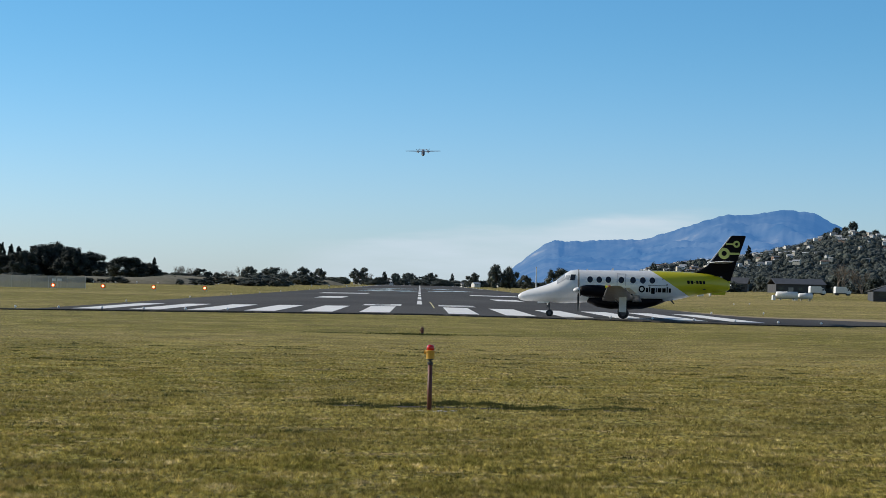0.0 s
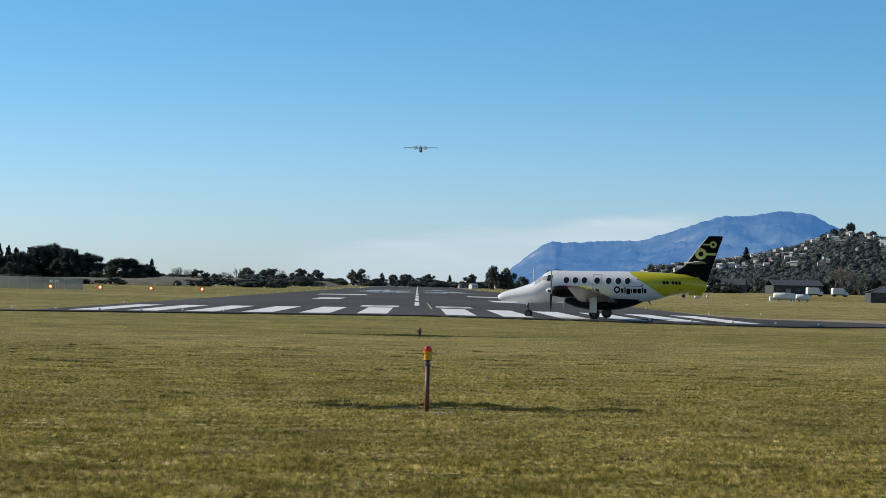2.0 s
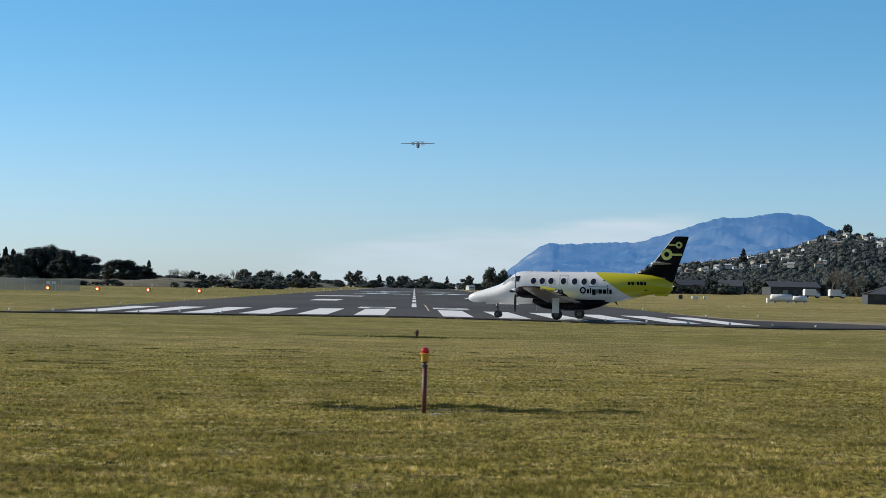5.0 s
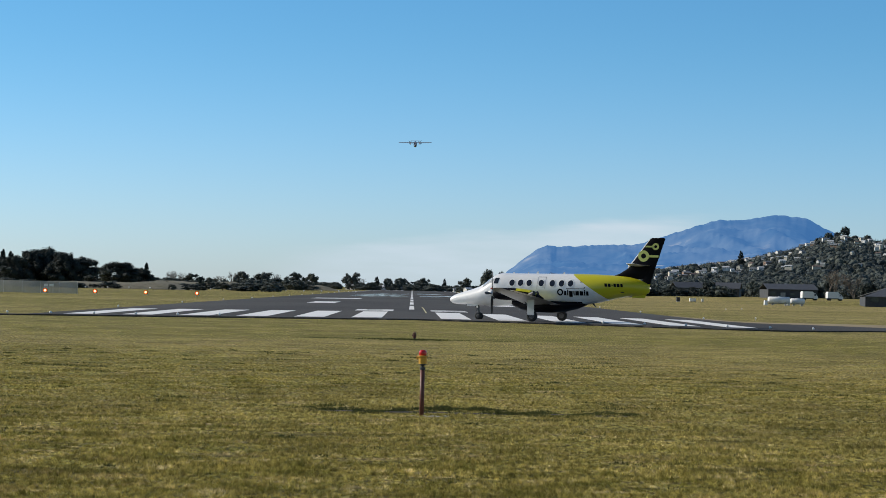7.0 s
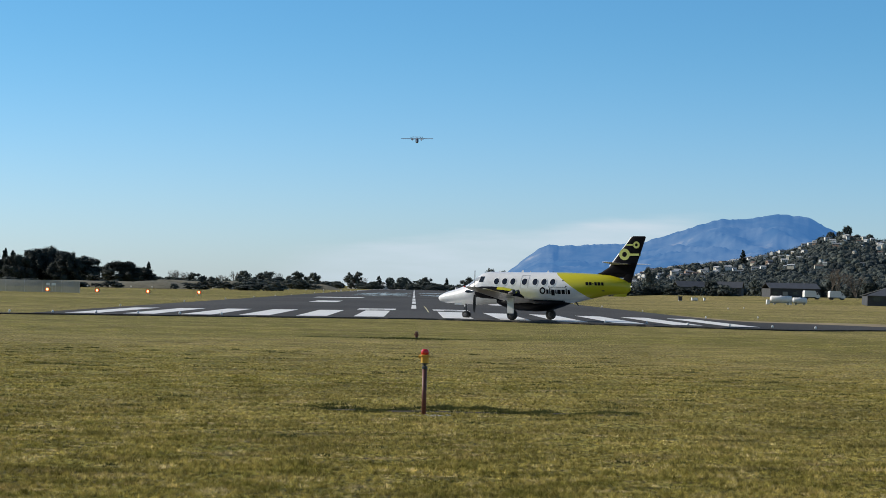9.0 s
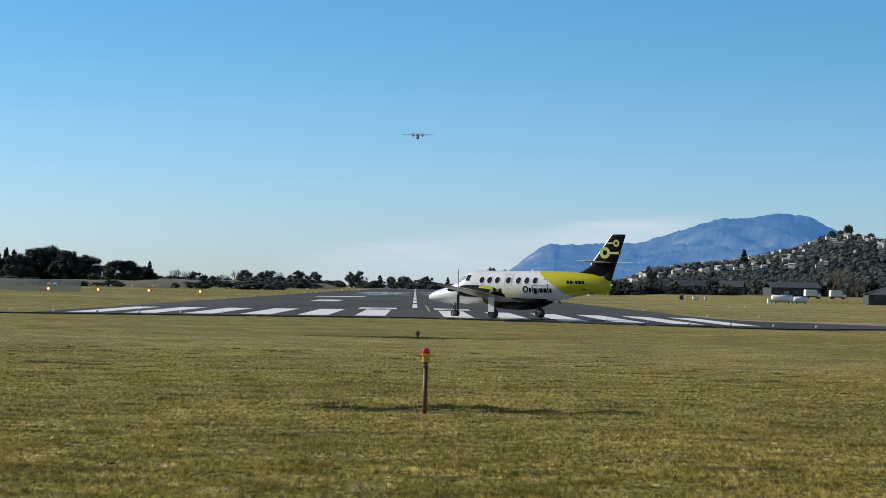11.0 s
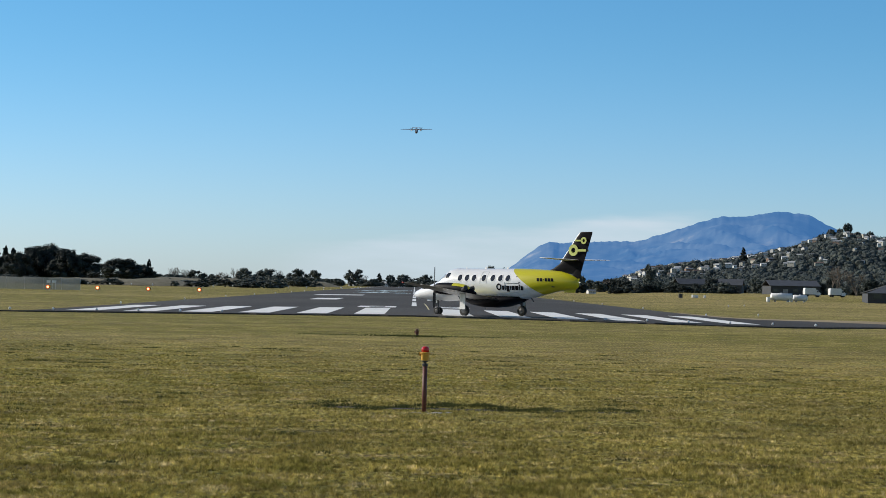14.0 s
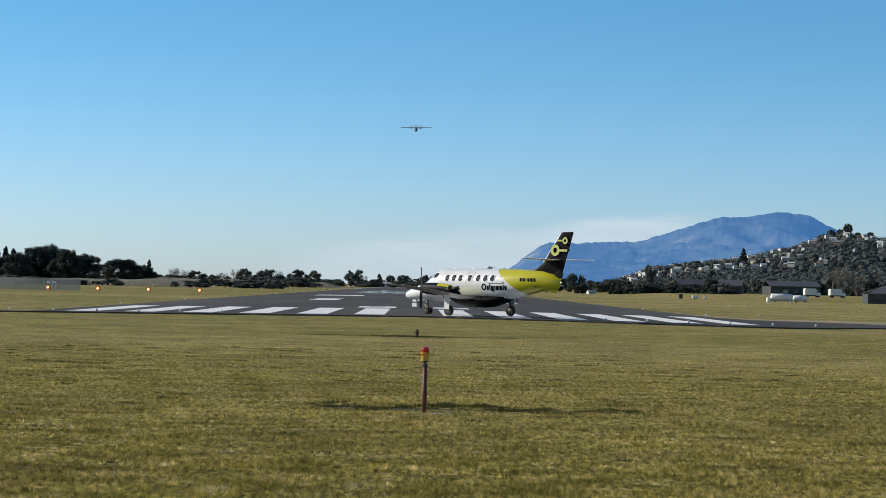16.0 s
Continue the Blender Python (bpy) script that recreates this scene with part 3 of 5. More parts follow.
def make_trees():
    rs = np.random.RandomState(11)
    far = (0, -900, -60)
    kinds = {
        "cypress": make_tree("cypress_tree", "broad", 1, 70, 300, 0.024, M_LEAF, "tall dark evergreen shelter tree behind the bank"),
        "cypress2": make_tree("cypress_tree", "broad", 2, 76, 290, 0.024, M_LEAF, "broad dark evergreen tree behind the bank"),
        "pine": make_tree("pine_tree", "pine", 3, 90, 90, 0.03, M_LEAF, "slender dark pine with gaps between its branches"),
        "shrub": make_tree("shrub", "shrub", 4, 26, 70, 0.045, M_LEAF_HAZED, "low dark shrub along the airfield edge"),
        "shrub2": make_tree("shrub", "shrub", 8, 22, 70, 0.045, M_LEAF, "dense dark green shrub along the airfield edge"),
        "far_cypress": make_tree("evergreen_tree", "broad", 12, 54, 150, 0.03, M_LEAF_HAZED, "evergreen tree beyond the far end, haze put into its grey-green leaves"),
        "far_cypress2": make_tree("evergreen_tree", "broad", 13, 48, 150, 0.03, M_LEAF_HAZED, "broad tree beyond the far end, haze put into its grey-green leaves"),
        "round": make_tree("round_tree", "broad", 5, 44, 130, 0.034, M_LEAF_HAZED, "round-crowned tree by the far houses, leaf colour paled for haze"),
        "bare": make_tree("bare_tree", "bare", 6, 0, 0, 0, M_TWIG, "leafless grey-brown winter tree"),
        "bare2": make_tree("bare_tree", "bare", 7, 0, 0, 0, M_TWIG, "leafless brown winter tree with fine twigs"),
    }
    sites = [("pine", -144.2, 690, 1.2, 11.4, 5), ("pine", -143.1, 700, 1.3, 10.9, 4.5), ("pine", -140.3, 700, 1.4, 10.1, 5), ("cypress", -141.3, 680, 0.8, 7.6, 10),
             ("cypress2", -133.6, 670, 0.9, 8.9, 11), ("cypress", -130.3, 690, 0.9, 11.0, 13), ("cypress2", -126.0, 700, 0.9, 12.2, 14), ("cypress", -118.3, 680, 1.0, 10.0, 11),
             ("cypress2", -112.4, 690, 1.2, 8.9, 12), ("shrub2", -105, 660, 0.0, 4.4, 7), ("cypress", -93.6, 640, 1.0, 7.0, 12), ("cypress2", -88.2, 650, 1.2, 5.2, 8), ("pine", -87.0, 655, 1.2, 7.0, 3)]
    mid = [("shrub2", -98.2, 900, 0.5, 6.6, 9.5), ("round", -85.1, 1000, 0.5, 7.6, 9), ("cypress", -73.0, 1000, 0.5, 7.4, 16), ("cypress2", -58.5, 1000, 0.5, 7.8, 12.5),
           ("round", -52.6, 1050, 0.5, 7.6, 9), ("cypress2", -39.0, 1300, 0.4, 10.4, 15), ("pine", -24.0, 1350, 0.5, 8.2, 7), ("round", -16.4, 1350, 0.4, 7.4, 7),
           ("round", -7.5, 1400, 0.4, 8.0, 11), ("shrub2", 0.8, 1400, 0.4, 6.8, 9), ("cypress", 7.3, 1350, 0.4, 8.0, 12), ("pine", 21.8, 1350, 0.4, 8.0, 5)]
    mid2 = [("cypress2", 32.2, 1200, 0.4, 8.0, 10.5), ("cypress", 38.2, 1000, 0.4, 11.2, 10.5), ("cypress2", 45.2, 1000, 0.4, 10.4, 10), ("round", 55.5, 1050, 0.4, 6.4, 9),
            ("cypress", 62.9, 900, 0.4, 9.3, 13), ("round", 74.4, 950, 0.4, 8.4, 7), ("cypress", 79.0, 950, 0.4, 7.6, 6), ("pine", 260, 1580, 20, 16.5, 8.5), ("cypress2", 141, 1200, 3.5, 13.5, 9)]
    bare = [("bare", -109.7, 900, 0, 9.3, 7), ("bare2", -106.9, 900, 0, 9.8, 8), ("bare", -102.6, 900, 0, 8.4, 9), ("bare2", -92.1, 950, 0, 7.6, 14), ("bare", -88.1, 980, 0, 10.2, 8),
            ("bare2", -67.3, 1000, 0, 10, 9), ("bare", -33.6, 1350, 0, 10, 12), ("bare2", 190.1, 900, 0, 19, 22), ("bare", 200, 900, 0, 15, 18), ("bare2", 85.8, 900, 0, 8, 13)]
    for k, x, y, z, h, w in sites + mid + mid2 + bare:
        # evergreens far off take the foliage with haze put into its colour
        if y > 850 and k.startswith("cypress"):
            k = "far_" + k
        plant(kinds[k], x, y, z if y < 720 or y > 1190 else 0.0, h + (z if 720 <= y <= 1190 else 0), w * (1.3 if y < 720 else 1.1), rs.uniform(0, 360))
    # hedgerow along the far airfield boundary
    for i in range(230):
        u = rs.uniform(-0.135, 0.085)
        y = rs.uniform(820, 1120) if u < -0.05 else rs.uniform(1180, 1500)
        w = rs.uniform(5, 13)
        plant(kinds[rs.choice(["shrub", "far_cypress", "round"])], u * y, y, 0, rs.uniform(2.0, 4.8), w, rs.uniform(0, 360))
    for i in range(70):
        u = rs.uniform(-0.225, -0.068)
        y = rs.choice([584.0, 612.0, 752.0]) + rs.uniform(-3, 3)
        plant(kinds[rs.choice(["shrub", "shrub2"])], u * y, y, 0, rs.uniform(1.0, 2.2) + (0.8 if y > 600 else 0), rs.uniform(3, 9), rs.uniform(0, 360))
    for i in range(40):
        u, y = rs.uniform(0.1, 0.16), rs.uniform(700, 780)
        plant(kinds[rs.choice(["shrub2", "cypress"])], u * y, y, 0, rs.uniform(2.2, 4.6), rs.uniform(4, 9), rs.uniform(0, 360))
    for i in range(46):
        u, y = rs.uniform(0.078, 0.16), rs.uniform(760, 1000)
        plant(kinds[rs.choice(["shrub", "shrub2", "cypress", "round"])], u * y, y, 0, rs.uniform(3.0, 6.5), rs.uniform(5, 11), rs.uniform(0, 360))
    for i in range(46):
        u, y = rs.uniform(0.155, 0.27), rs.uniform(980, 1120)
        plant(kinds[rs.choice(["shrub", "shrub2", "cypress2", "round"])], u * y, y, 0, rs.uniform(5, 10), rs.uniform(7, 13), rs.uniform(0, 360))
    # the last tall gums on the hill's crest
    for u, y, h, w in ((0.2085, 1880, 13, 11), (0.2165, 1880, 17, 12), (0.2130, 1890, 12, 8), (0.203, 1880, 10, 9), (0.2285, 1880, 12, 10), (0.2215, 1885, 10, 12)):
        plant(kinds["round"], u * y, y, float(hill_z(u * y, y)) - 2, h, w, rs.uniform(0, 360))
    for p in kinds.values():
        for o in list(p.children_recursive) + [p]:
            bpy.data.objects.remove(o)
    # woods on the hill
    n = 6800
    y = rs.uniform(1130, 1960, n)
    x = rs.uniform(0.098, 0.27, n) * y
    z = hill_z(x, y) + 4.0 * rough(x, y, 90.0) * smooth01(y, 1150, 1400)
    r = rs.uniform(1.5, 4.8, n)
    keep = z > 1.0
    blobs = np.stack([x, y, z + r * 0.5, r, r * 0.9], -1)[keep]
    half = rs.rand(len(blobs)) < 0.5
    for sel, ma in ((half, M_WOOD), (~half, M_WOOD2)):
        v, f = leaf_cloud(rs, blobs[sel], 62, 0.62)
        tagged(add_mesh("hill_woods", np_mesh("hill_woods", v, f), ma), "dark mixed trees and gardens over the hillside", "trees", kind="stuff")


make_trees()


# ---------------------------------------------------------------- houses
M_WALLS = [surf("pale_weatherboard", (0.62, 0.61, 0.58), (0.74, 0.73, 0.7), 0.6, 2.0, 0.3), surf("cream_plaster", (0.5, 0.46, 0.38), (0.6, 0.56, 0.47), 0.7, 2.0, 0.3),
           surf("brick_wall", (0.2, 0.13, 0.1), (0.28, 0.19, 0.14), 0.8, 2.0, 0.3)]
M_ROOFS = [surf("grey_roof", (0.16, 0.165, 0.175), (0.24, 0.245, 0.25), 0.45, 2.0, 0.3), surf("pale_roof", (0.45, 0.45, 0.45), (0.6, 0.6, 0.6), 0.4, 2.0, 0.3),
           surf("brown_roof", (0.12, 0.08, 0.065), (0.19, 0.13, 0.1), 0.6, 2.0, 0.3)]
M_GLASS_DARK = surf("dark_window", (0.02, 0.025, 0.03), (0.04, 0.045, 0.05), 0.08, 3.0, 0.5)


def make_house(w, d, h, wall, roof, label):
    ob = tagged(empty("house"), label, "house")
    bm = bmesh.new()
    box(bm, -w / 2, -d / 2, -4, w / 2, d / 2, h)
    part("wall", bm, wall, ob)
    bm = bmesh.new()
    r = h + 0.28 * d
    e, t = 0.5, 0.25
    for y0, y1 in ((-d / 2 - e, 0), (d / 2 + e, 0)):
        loft(bm, [[(s * (w / 2 + e), y0, h - 0.1), (s * (w / 2 + e), y1, r), (s * (w / 2 + e), y1, r + t), (s * (w / 2 + e), y0, h - 0.1 + t)] for s in (-1, 1)])
    part("roof", bm, roof, ob)
    for s in (-1, 1):
        bm = bmesh.new()
        f = [bm.verts.new((s * w / 2, -d / 2, h)), bm.verts.new((s * w / 2, d / 2, h)), bm.verts.new((s * w / 2, 0, r))]
        bm.faces.new(f)
        part("gable", bm, wall, ob)
    for k in range(int(w / 3)):
        x = -w / 2 + 1.6 + 3 * k
        bm = bmesh.new()
        box(bm, x - 0.8, -d / 2 - 0.05, h - 1.9, x + 0.8, -d / 2 + 0.1, h - 0.6)
        part("window", bm, M_GLASS_DARK, ob)
    return ob


def make_houses():
    rs = np.random.RandomState(21)
    protos = [make_house(11, 8, 3.0, M_WALLS[0], M_ROOFS[0], "white weatherboard house with a grey roof"), make_house(10, 8, 4.4, M_WALLS[0], M_ROOFS[1], "two-storey white house with a pale roof"),
              make_house(13, 9, 3.2, M_WALLS[1], M_ROOFS[2], "cream house with a brown roof among trees"), make_house(11, 7, 4.0, M_WALLS[1], M_ROOFS[1], "tall cream house with a pale metal roof"),
              make_house(12, 8, 3.0, M_WALLS[2], M_ROOFS[0], "brick house with a grey roof")]
    spots = []
    while len(spots) < 215:
        u, y = rs.uniform(0.108, 0.262), rs.uniform(1360, 1900)
        # houses crowd the lower crest and thin out on the wooded face
        if u > 0.165 and rs.rand() < 0.6:
            continue
        x = u * y
        if all((x - a) ** 2 + ((y - b) * 0.5) ** 2 > 60 for a, b in spots):
            spots.append((x, y))
    for i in range(80):
        u, y = rs.uniform(0.104, 0.168), rs.uniform(1640, 1890)
        spots.append((u * y, y))
    for x, y in spots:
        p = protos[rs.choice(5, p=[.3, .27, .15, .2, .08])]
        c = copy_thing(p, pose(x, y, float(hill_z(x, y)) + 3.3 + rs.uniform(0, 2.2), 0, 0, rs.uniform(-60, 60)))
        c.scale = (rs.uniform(0.22, 0.52),) * 2 + (rs.uniform(0.26, 0.42),)
    # a few roofs among the trees at the airfield's far end, and one pale shed
    for u, y in ((-0.0575, 1150), (-0.0525, 1150), (-0.031, 1290), (-0.022, 1300), (-0.007, 1330), (0.006, 1330), (0.0165, 1290), (0.0225, 1270), (0.028, 1150), (0.046, 1290), (0.052, 1250), (-0.045, 1340), (-0.038, 1350), (-0.0145, 1380), (0.0, 1390), (0.0115, 1370), (0.034, 1300), (0.04, 1310), (0.0885, 740), (0.121, 860), (0.128, 860), (0.135, 870), (0.142, 880)):
        p = protos[rs.choice(2)]
        c = copy_thing(p, pose(u * y, y, 0, 0, 0, rs.uniform(-40, 40)))
        c.scale = (0.42 * y / 1150, 0.42 * y / 1150, 0.4 * y / 1150)
    for p in protos:
        for o in list(p.children_recursive) + [p]:
            bpy.data.objects.remove(o)


make_houses()


# ---------------------------------------------------------------- the taxiing aircraft
M_GLOSS_BLACK = surf("black_gloss_paint", (0.004, 0.004, 0.006), (0.007, 0.007, 0.010), 0.5, 4.0, 0.6, coat=0.0)
M_GLOSS_BLACK.node_tree.nodes["Principled BSDF"].inputs["Specular IOR Level"].default_value = 0.08
M_LIME = surf("lime_yellow_paint", (0.50, 0.46, 0.012), (0.56, 0.51, 0.02), 0.32, 4.0, 0.6, coat=0.3)
M_PALE_LIME = surf("pale_lime_decal", (0.46, 0.50, 0.13), (0.52, 0.56, 0.17), 0.4, 4.0, 0.6)
M_GREY_WING = surf("bare_grey_wing", (0.20, 0.198, 0.195), (0.30, 0.298, 0.295), 0.35, 5.0, 0.7, metal=0.2)
M_COCKPIT = surf("cockpit_glass", (0.012, 0.014, 0.018), (0.02, 0.024, 0.03), 0.06, 4.0, 0.6)
# pale base colour holds the sky's reflection on the cockpit glass
M_SCREEN = surf("sky_painted_glass", (0.30, 0.32, 0.34), (0.42, 0.44, 0.46), 0.15, 4.0, 0.6)
M_HUB = surf("dark_hub", (0.05, 0.05, 0.055), (0.09, 0.09, 0.095), 0.5, 20.0, 3.0)
M_SEAM = surf("seam_grey", (0.35, 0.36, 0.38), (0.42, 0.43, 0.45), 0.4, 4.0, 0.6)
M_PANE = surf("cabin_window", (0.012, 0.014, 0.022), (0.02, 0.024, 0.036), 0.12, 4.0, 0.6)


def hull_paint():
    """White hull, dark belly, lime-yellow rear with a slanting edge, set out in the aircraft's own lengths."""
    ma = surf("hull_paint", (0.70, 0.71, 0.72), (0.78, 0.78, 0.78), 0.3, 5.0, 0.7, coat=0.3)
    nt = ma.node_tree
    N, L = nt.nodes.new, nt.links.new
    p = nt.nodes["Principled BSDF"]
    base = p.inputs["Base Color"].links[0].from_socket
    tc, sep = N("ShaderNodeTexCoord"), N("ShaderNodeSeparateXYZ")
    L(tc.outputs["Object"], sep.inputs[0])

    def m(op, a, b):
        n = N("ShaderNodeMath")
        n.operation = op
        for i, v in enumerate((a, b)):
            if isinstance(v, (int, float)):
                n.inputs[i].default_value = v
            else:
                L(v, n.inputs[i])
        return n.outputs[0]
    x, z = sep.outputs[0], sep.outputs[2]
    rear = m("LESS_THAN", m("SUBTRACT", x, m("MULTIPLY", z, 1.52)), -6.62)
    for fac, color in ((rear, (0.53, 0.485, 0.014, 1)),):
        mix = N("ShaderNodeMix")
        mix.data_type = "RGBA"
        L(fac, mix.inputs["Factor"]), L(base, mix.inputs["A"])
        mix.inputs["B"].default_value = color
        base = mix.outputs["Result"]
    L(base, p.inputs["Base Color"])
    return ma


M_HULL = hull_paint()

# stations along the hull: from the mains forward, height of the axis, half width, half height
STATIONS = [(6.52, 1.26, 0.02, 0.02), (6.48, 1.26, 0.13, 0.12), (6.38, 1.26, 0.22, 0.20), (6.2, 1.28, 0.31, 0.28), (5.9, 1.32, 0.41, 0.36), (5.4, 1.39, 0.54, 0.43), (4.9, 1.46, 0.67, 0.52), (4.4, 1.54, 0.78, 0.62),
            (4.1, 1.61, 0.84, 0.71), (3.8, 1.72, 0.89, 0.84), (3.5, 1.84, 0.93, 0.96), (3.2, 1.94, 0.96, 1.04), (2.8, 1.99, 0.985, 1.06), (2.2, 2.0, 0.99, 1.04), (0.5, 2.02, 0.99, 1.03), (-1.5, 2.04, 0.99, 1.03),
            (-2.6, 2.08, 0.96, 1.0), (-3.6, 2.16, 0.88, 0.9), (-4.6, 2.26, 0.74, 0.76), (-5.6, 2.32, 0.53, 0.62), (-6.3, 2.27, 0.34, 0.50), (-6.75, 2.2, 0.16, 0.36), (-6.95, 2.2, 0.04, 0.2)]


def hull_point(x, a, proud=0.0):
    """A point of the hull's skin at station x and angle a (0: port side, 90: top), lifted by proud."""
    s = sorted(STATIONS)
    q = [float(np.interp(x, [r[0] for r in s], [r[k] for r in s])) for k in (1, 2, 3)]
    return Vector((x, (q[1] + proud) * math.cos(a), q[0] + (q[2] + proud) * math.sin(a)))


def hull_patch(bm, x0, x1, z0, z1, side, nx=4, nz=4, proud=0.012, round_=0.0, slant=0.0):
    """A patch that hugs the hull between two stations and two heights; side 1 is port. round_: cut the corners into an ellipse."""
    rows = []
    for i in range(nz + 1):
        row = []
        for k in range(nx + 1):
            s, t = k / nx * 2 - 1, i / nz * 2 - 1
            if round_:
                s, t = s * math.sqrt(1 - t * t / 2), t * math.sqrt(1 - s * s / 2)
            z = (z0 + z1) / 2 + t * (z1 - z0) / 2
            x = (x0 + x1) / 2 + s * (x1 - x0) / 2 + slant * t
            st = sorted(STATIONS)
            c, w, h = [float(np.interp(x, [r[0] for r in st], [r[j] for r in st])) for j in (1, 2, 3)]
            a = math.asin(max(-0.999, min(0.999, (z - c) / h)))
            v = hull_point(x, a, proud)
            row.append(bm.verts.new((v.x, v.y * side, v.z)))
        rows.append(row)
    for a, b in zip(rows, rows[1:]):
        for k in range(nx):
            bm.faces.new((a[k], a[k + 1], b[k + 1], b[k]))
    return bm


def aerofoil(chord, thick, n=10):
    """Closed section: x from the nose 0 back to -chord, z."""
    up, lo = [], []
    for i in range(n + 1):
        t = 0.5 * (1 - math.cos(math.pi * i / n))
        y = 5 * thick * chord * (0.2969 * math.sqrt(t) - 0.126 * t - 0.3516 * t * t + 0.2843 * t ** 3 - 0.1015 * t ** 4)
        up.append((-t * chord, y)), lo.append((-t * chord, -0.7 * y - 0.0015))
    return up + lo[-2:0:-1]


def wing_bm(sections):
    """sections: (nose x, y, z, chord, thickness, 'h' or 'v')."""
    bm = bmesh.new()
    rings = []
    for x, y, z, chord, th, way in sections:
        rings.append([(x + a, y + (b if way == "v" else 0), z + (b if way == "h" else 0)) for a, b in aerofoil(chord, th)])
    return loft(bm, rings)


def ring_plate(bm, cx, cz, r0, r1, y, n=28):
    a = [[bm.verts.new((cx + r * math.cos(2 * math.pi * i / n), y, cz + r * math.sin(2 * math.pi * i / n))) for i in range(n)] for r in (r0, r1)]
    for i in range(n):
        j = (i + 1) % n
        bm.faces.new((a[0][i], a[0][j], a[1][j], a[1][i]))
    return bm


WHEELS = []


def wheel(name, parent, x, y, r, w, label):
    tyre = bmesh.new()
    turned(tyre, [(r * 0.55, y - w * 0.42), (r * 0.86, y - w / 2), (r * 0.97, y - w * 0.36), (r, y - w * 0.12), (r, y + w * 0.12), (r * 0.97, y + w * 0.36), (r * 0.86, y + w / 2), (r * 0.55, y + w * 0.42)], 24, "y")
    t = part(name, tyre, M_RUBBER, parent, label, smooth=True)
    t.matrix_basis = pose(x, 0, r)
    WHEELS.append((t, x, r))
    hub = bmesh.new()
    turned(hub, [(0.03, y - w * 0.5), (r * 0.3, y - w * 0.48), (r * 0.56, y - w * 0.4), (r * 0.56, y + w * 0.4), (r * 0.3, y + w * 0.48), (0.03, y + w * 0.5)], 16, "y")
    for k in range(5):
        a = 2 * math.pi * k / 5
        for e in (-1, 1):
            tube(hub, (r * .4 * math.cos(a), y + e * w * .40, r * .4 * math.sin(a)), (r * .4 * math.cos(a), y + e * w * .47, r * .4 * math.sin(a)), r * .07, n=6)
    part("hub", hub, M_HUB, t, smooth=True)
    return t


PROPS = []


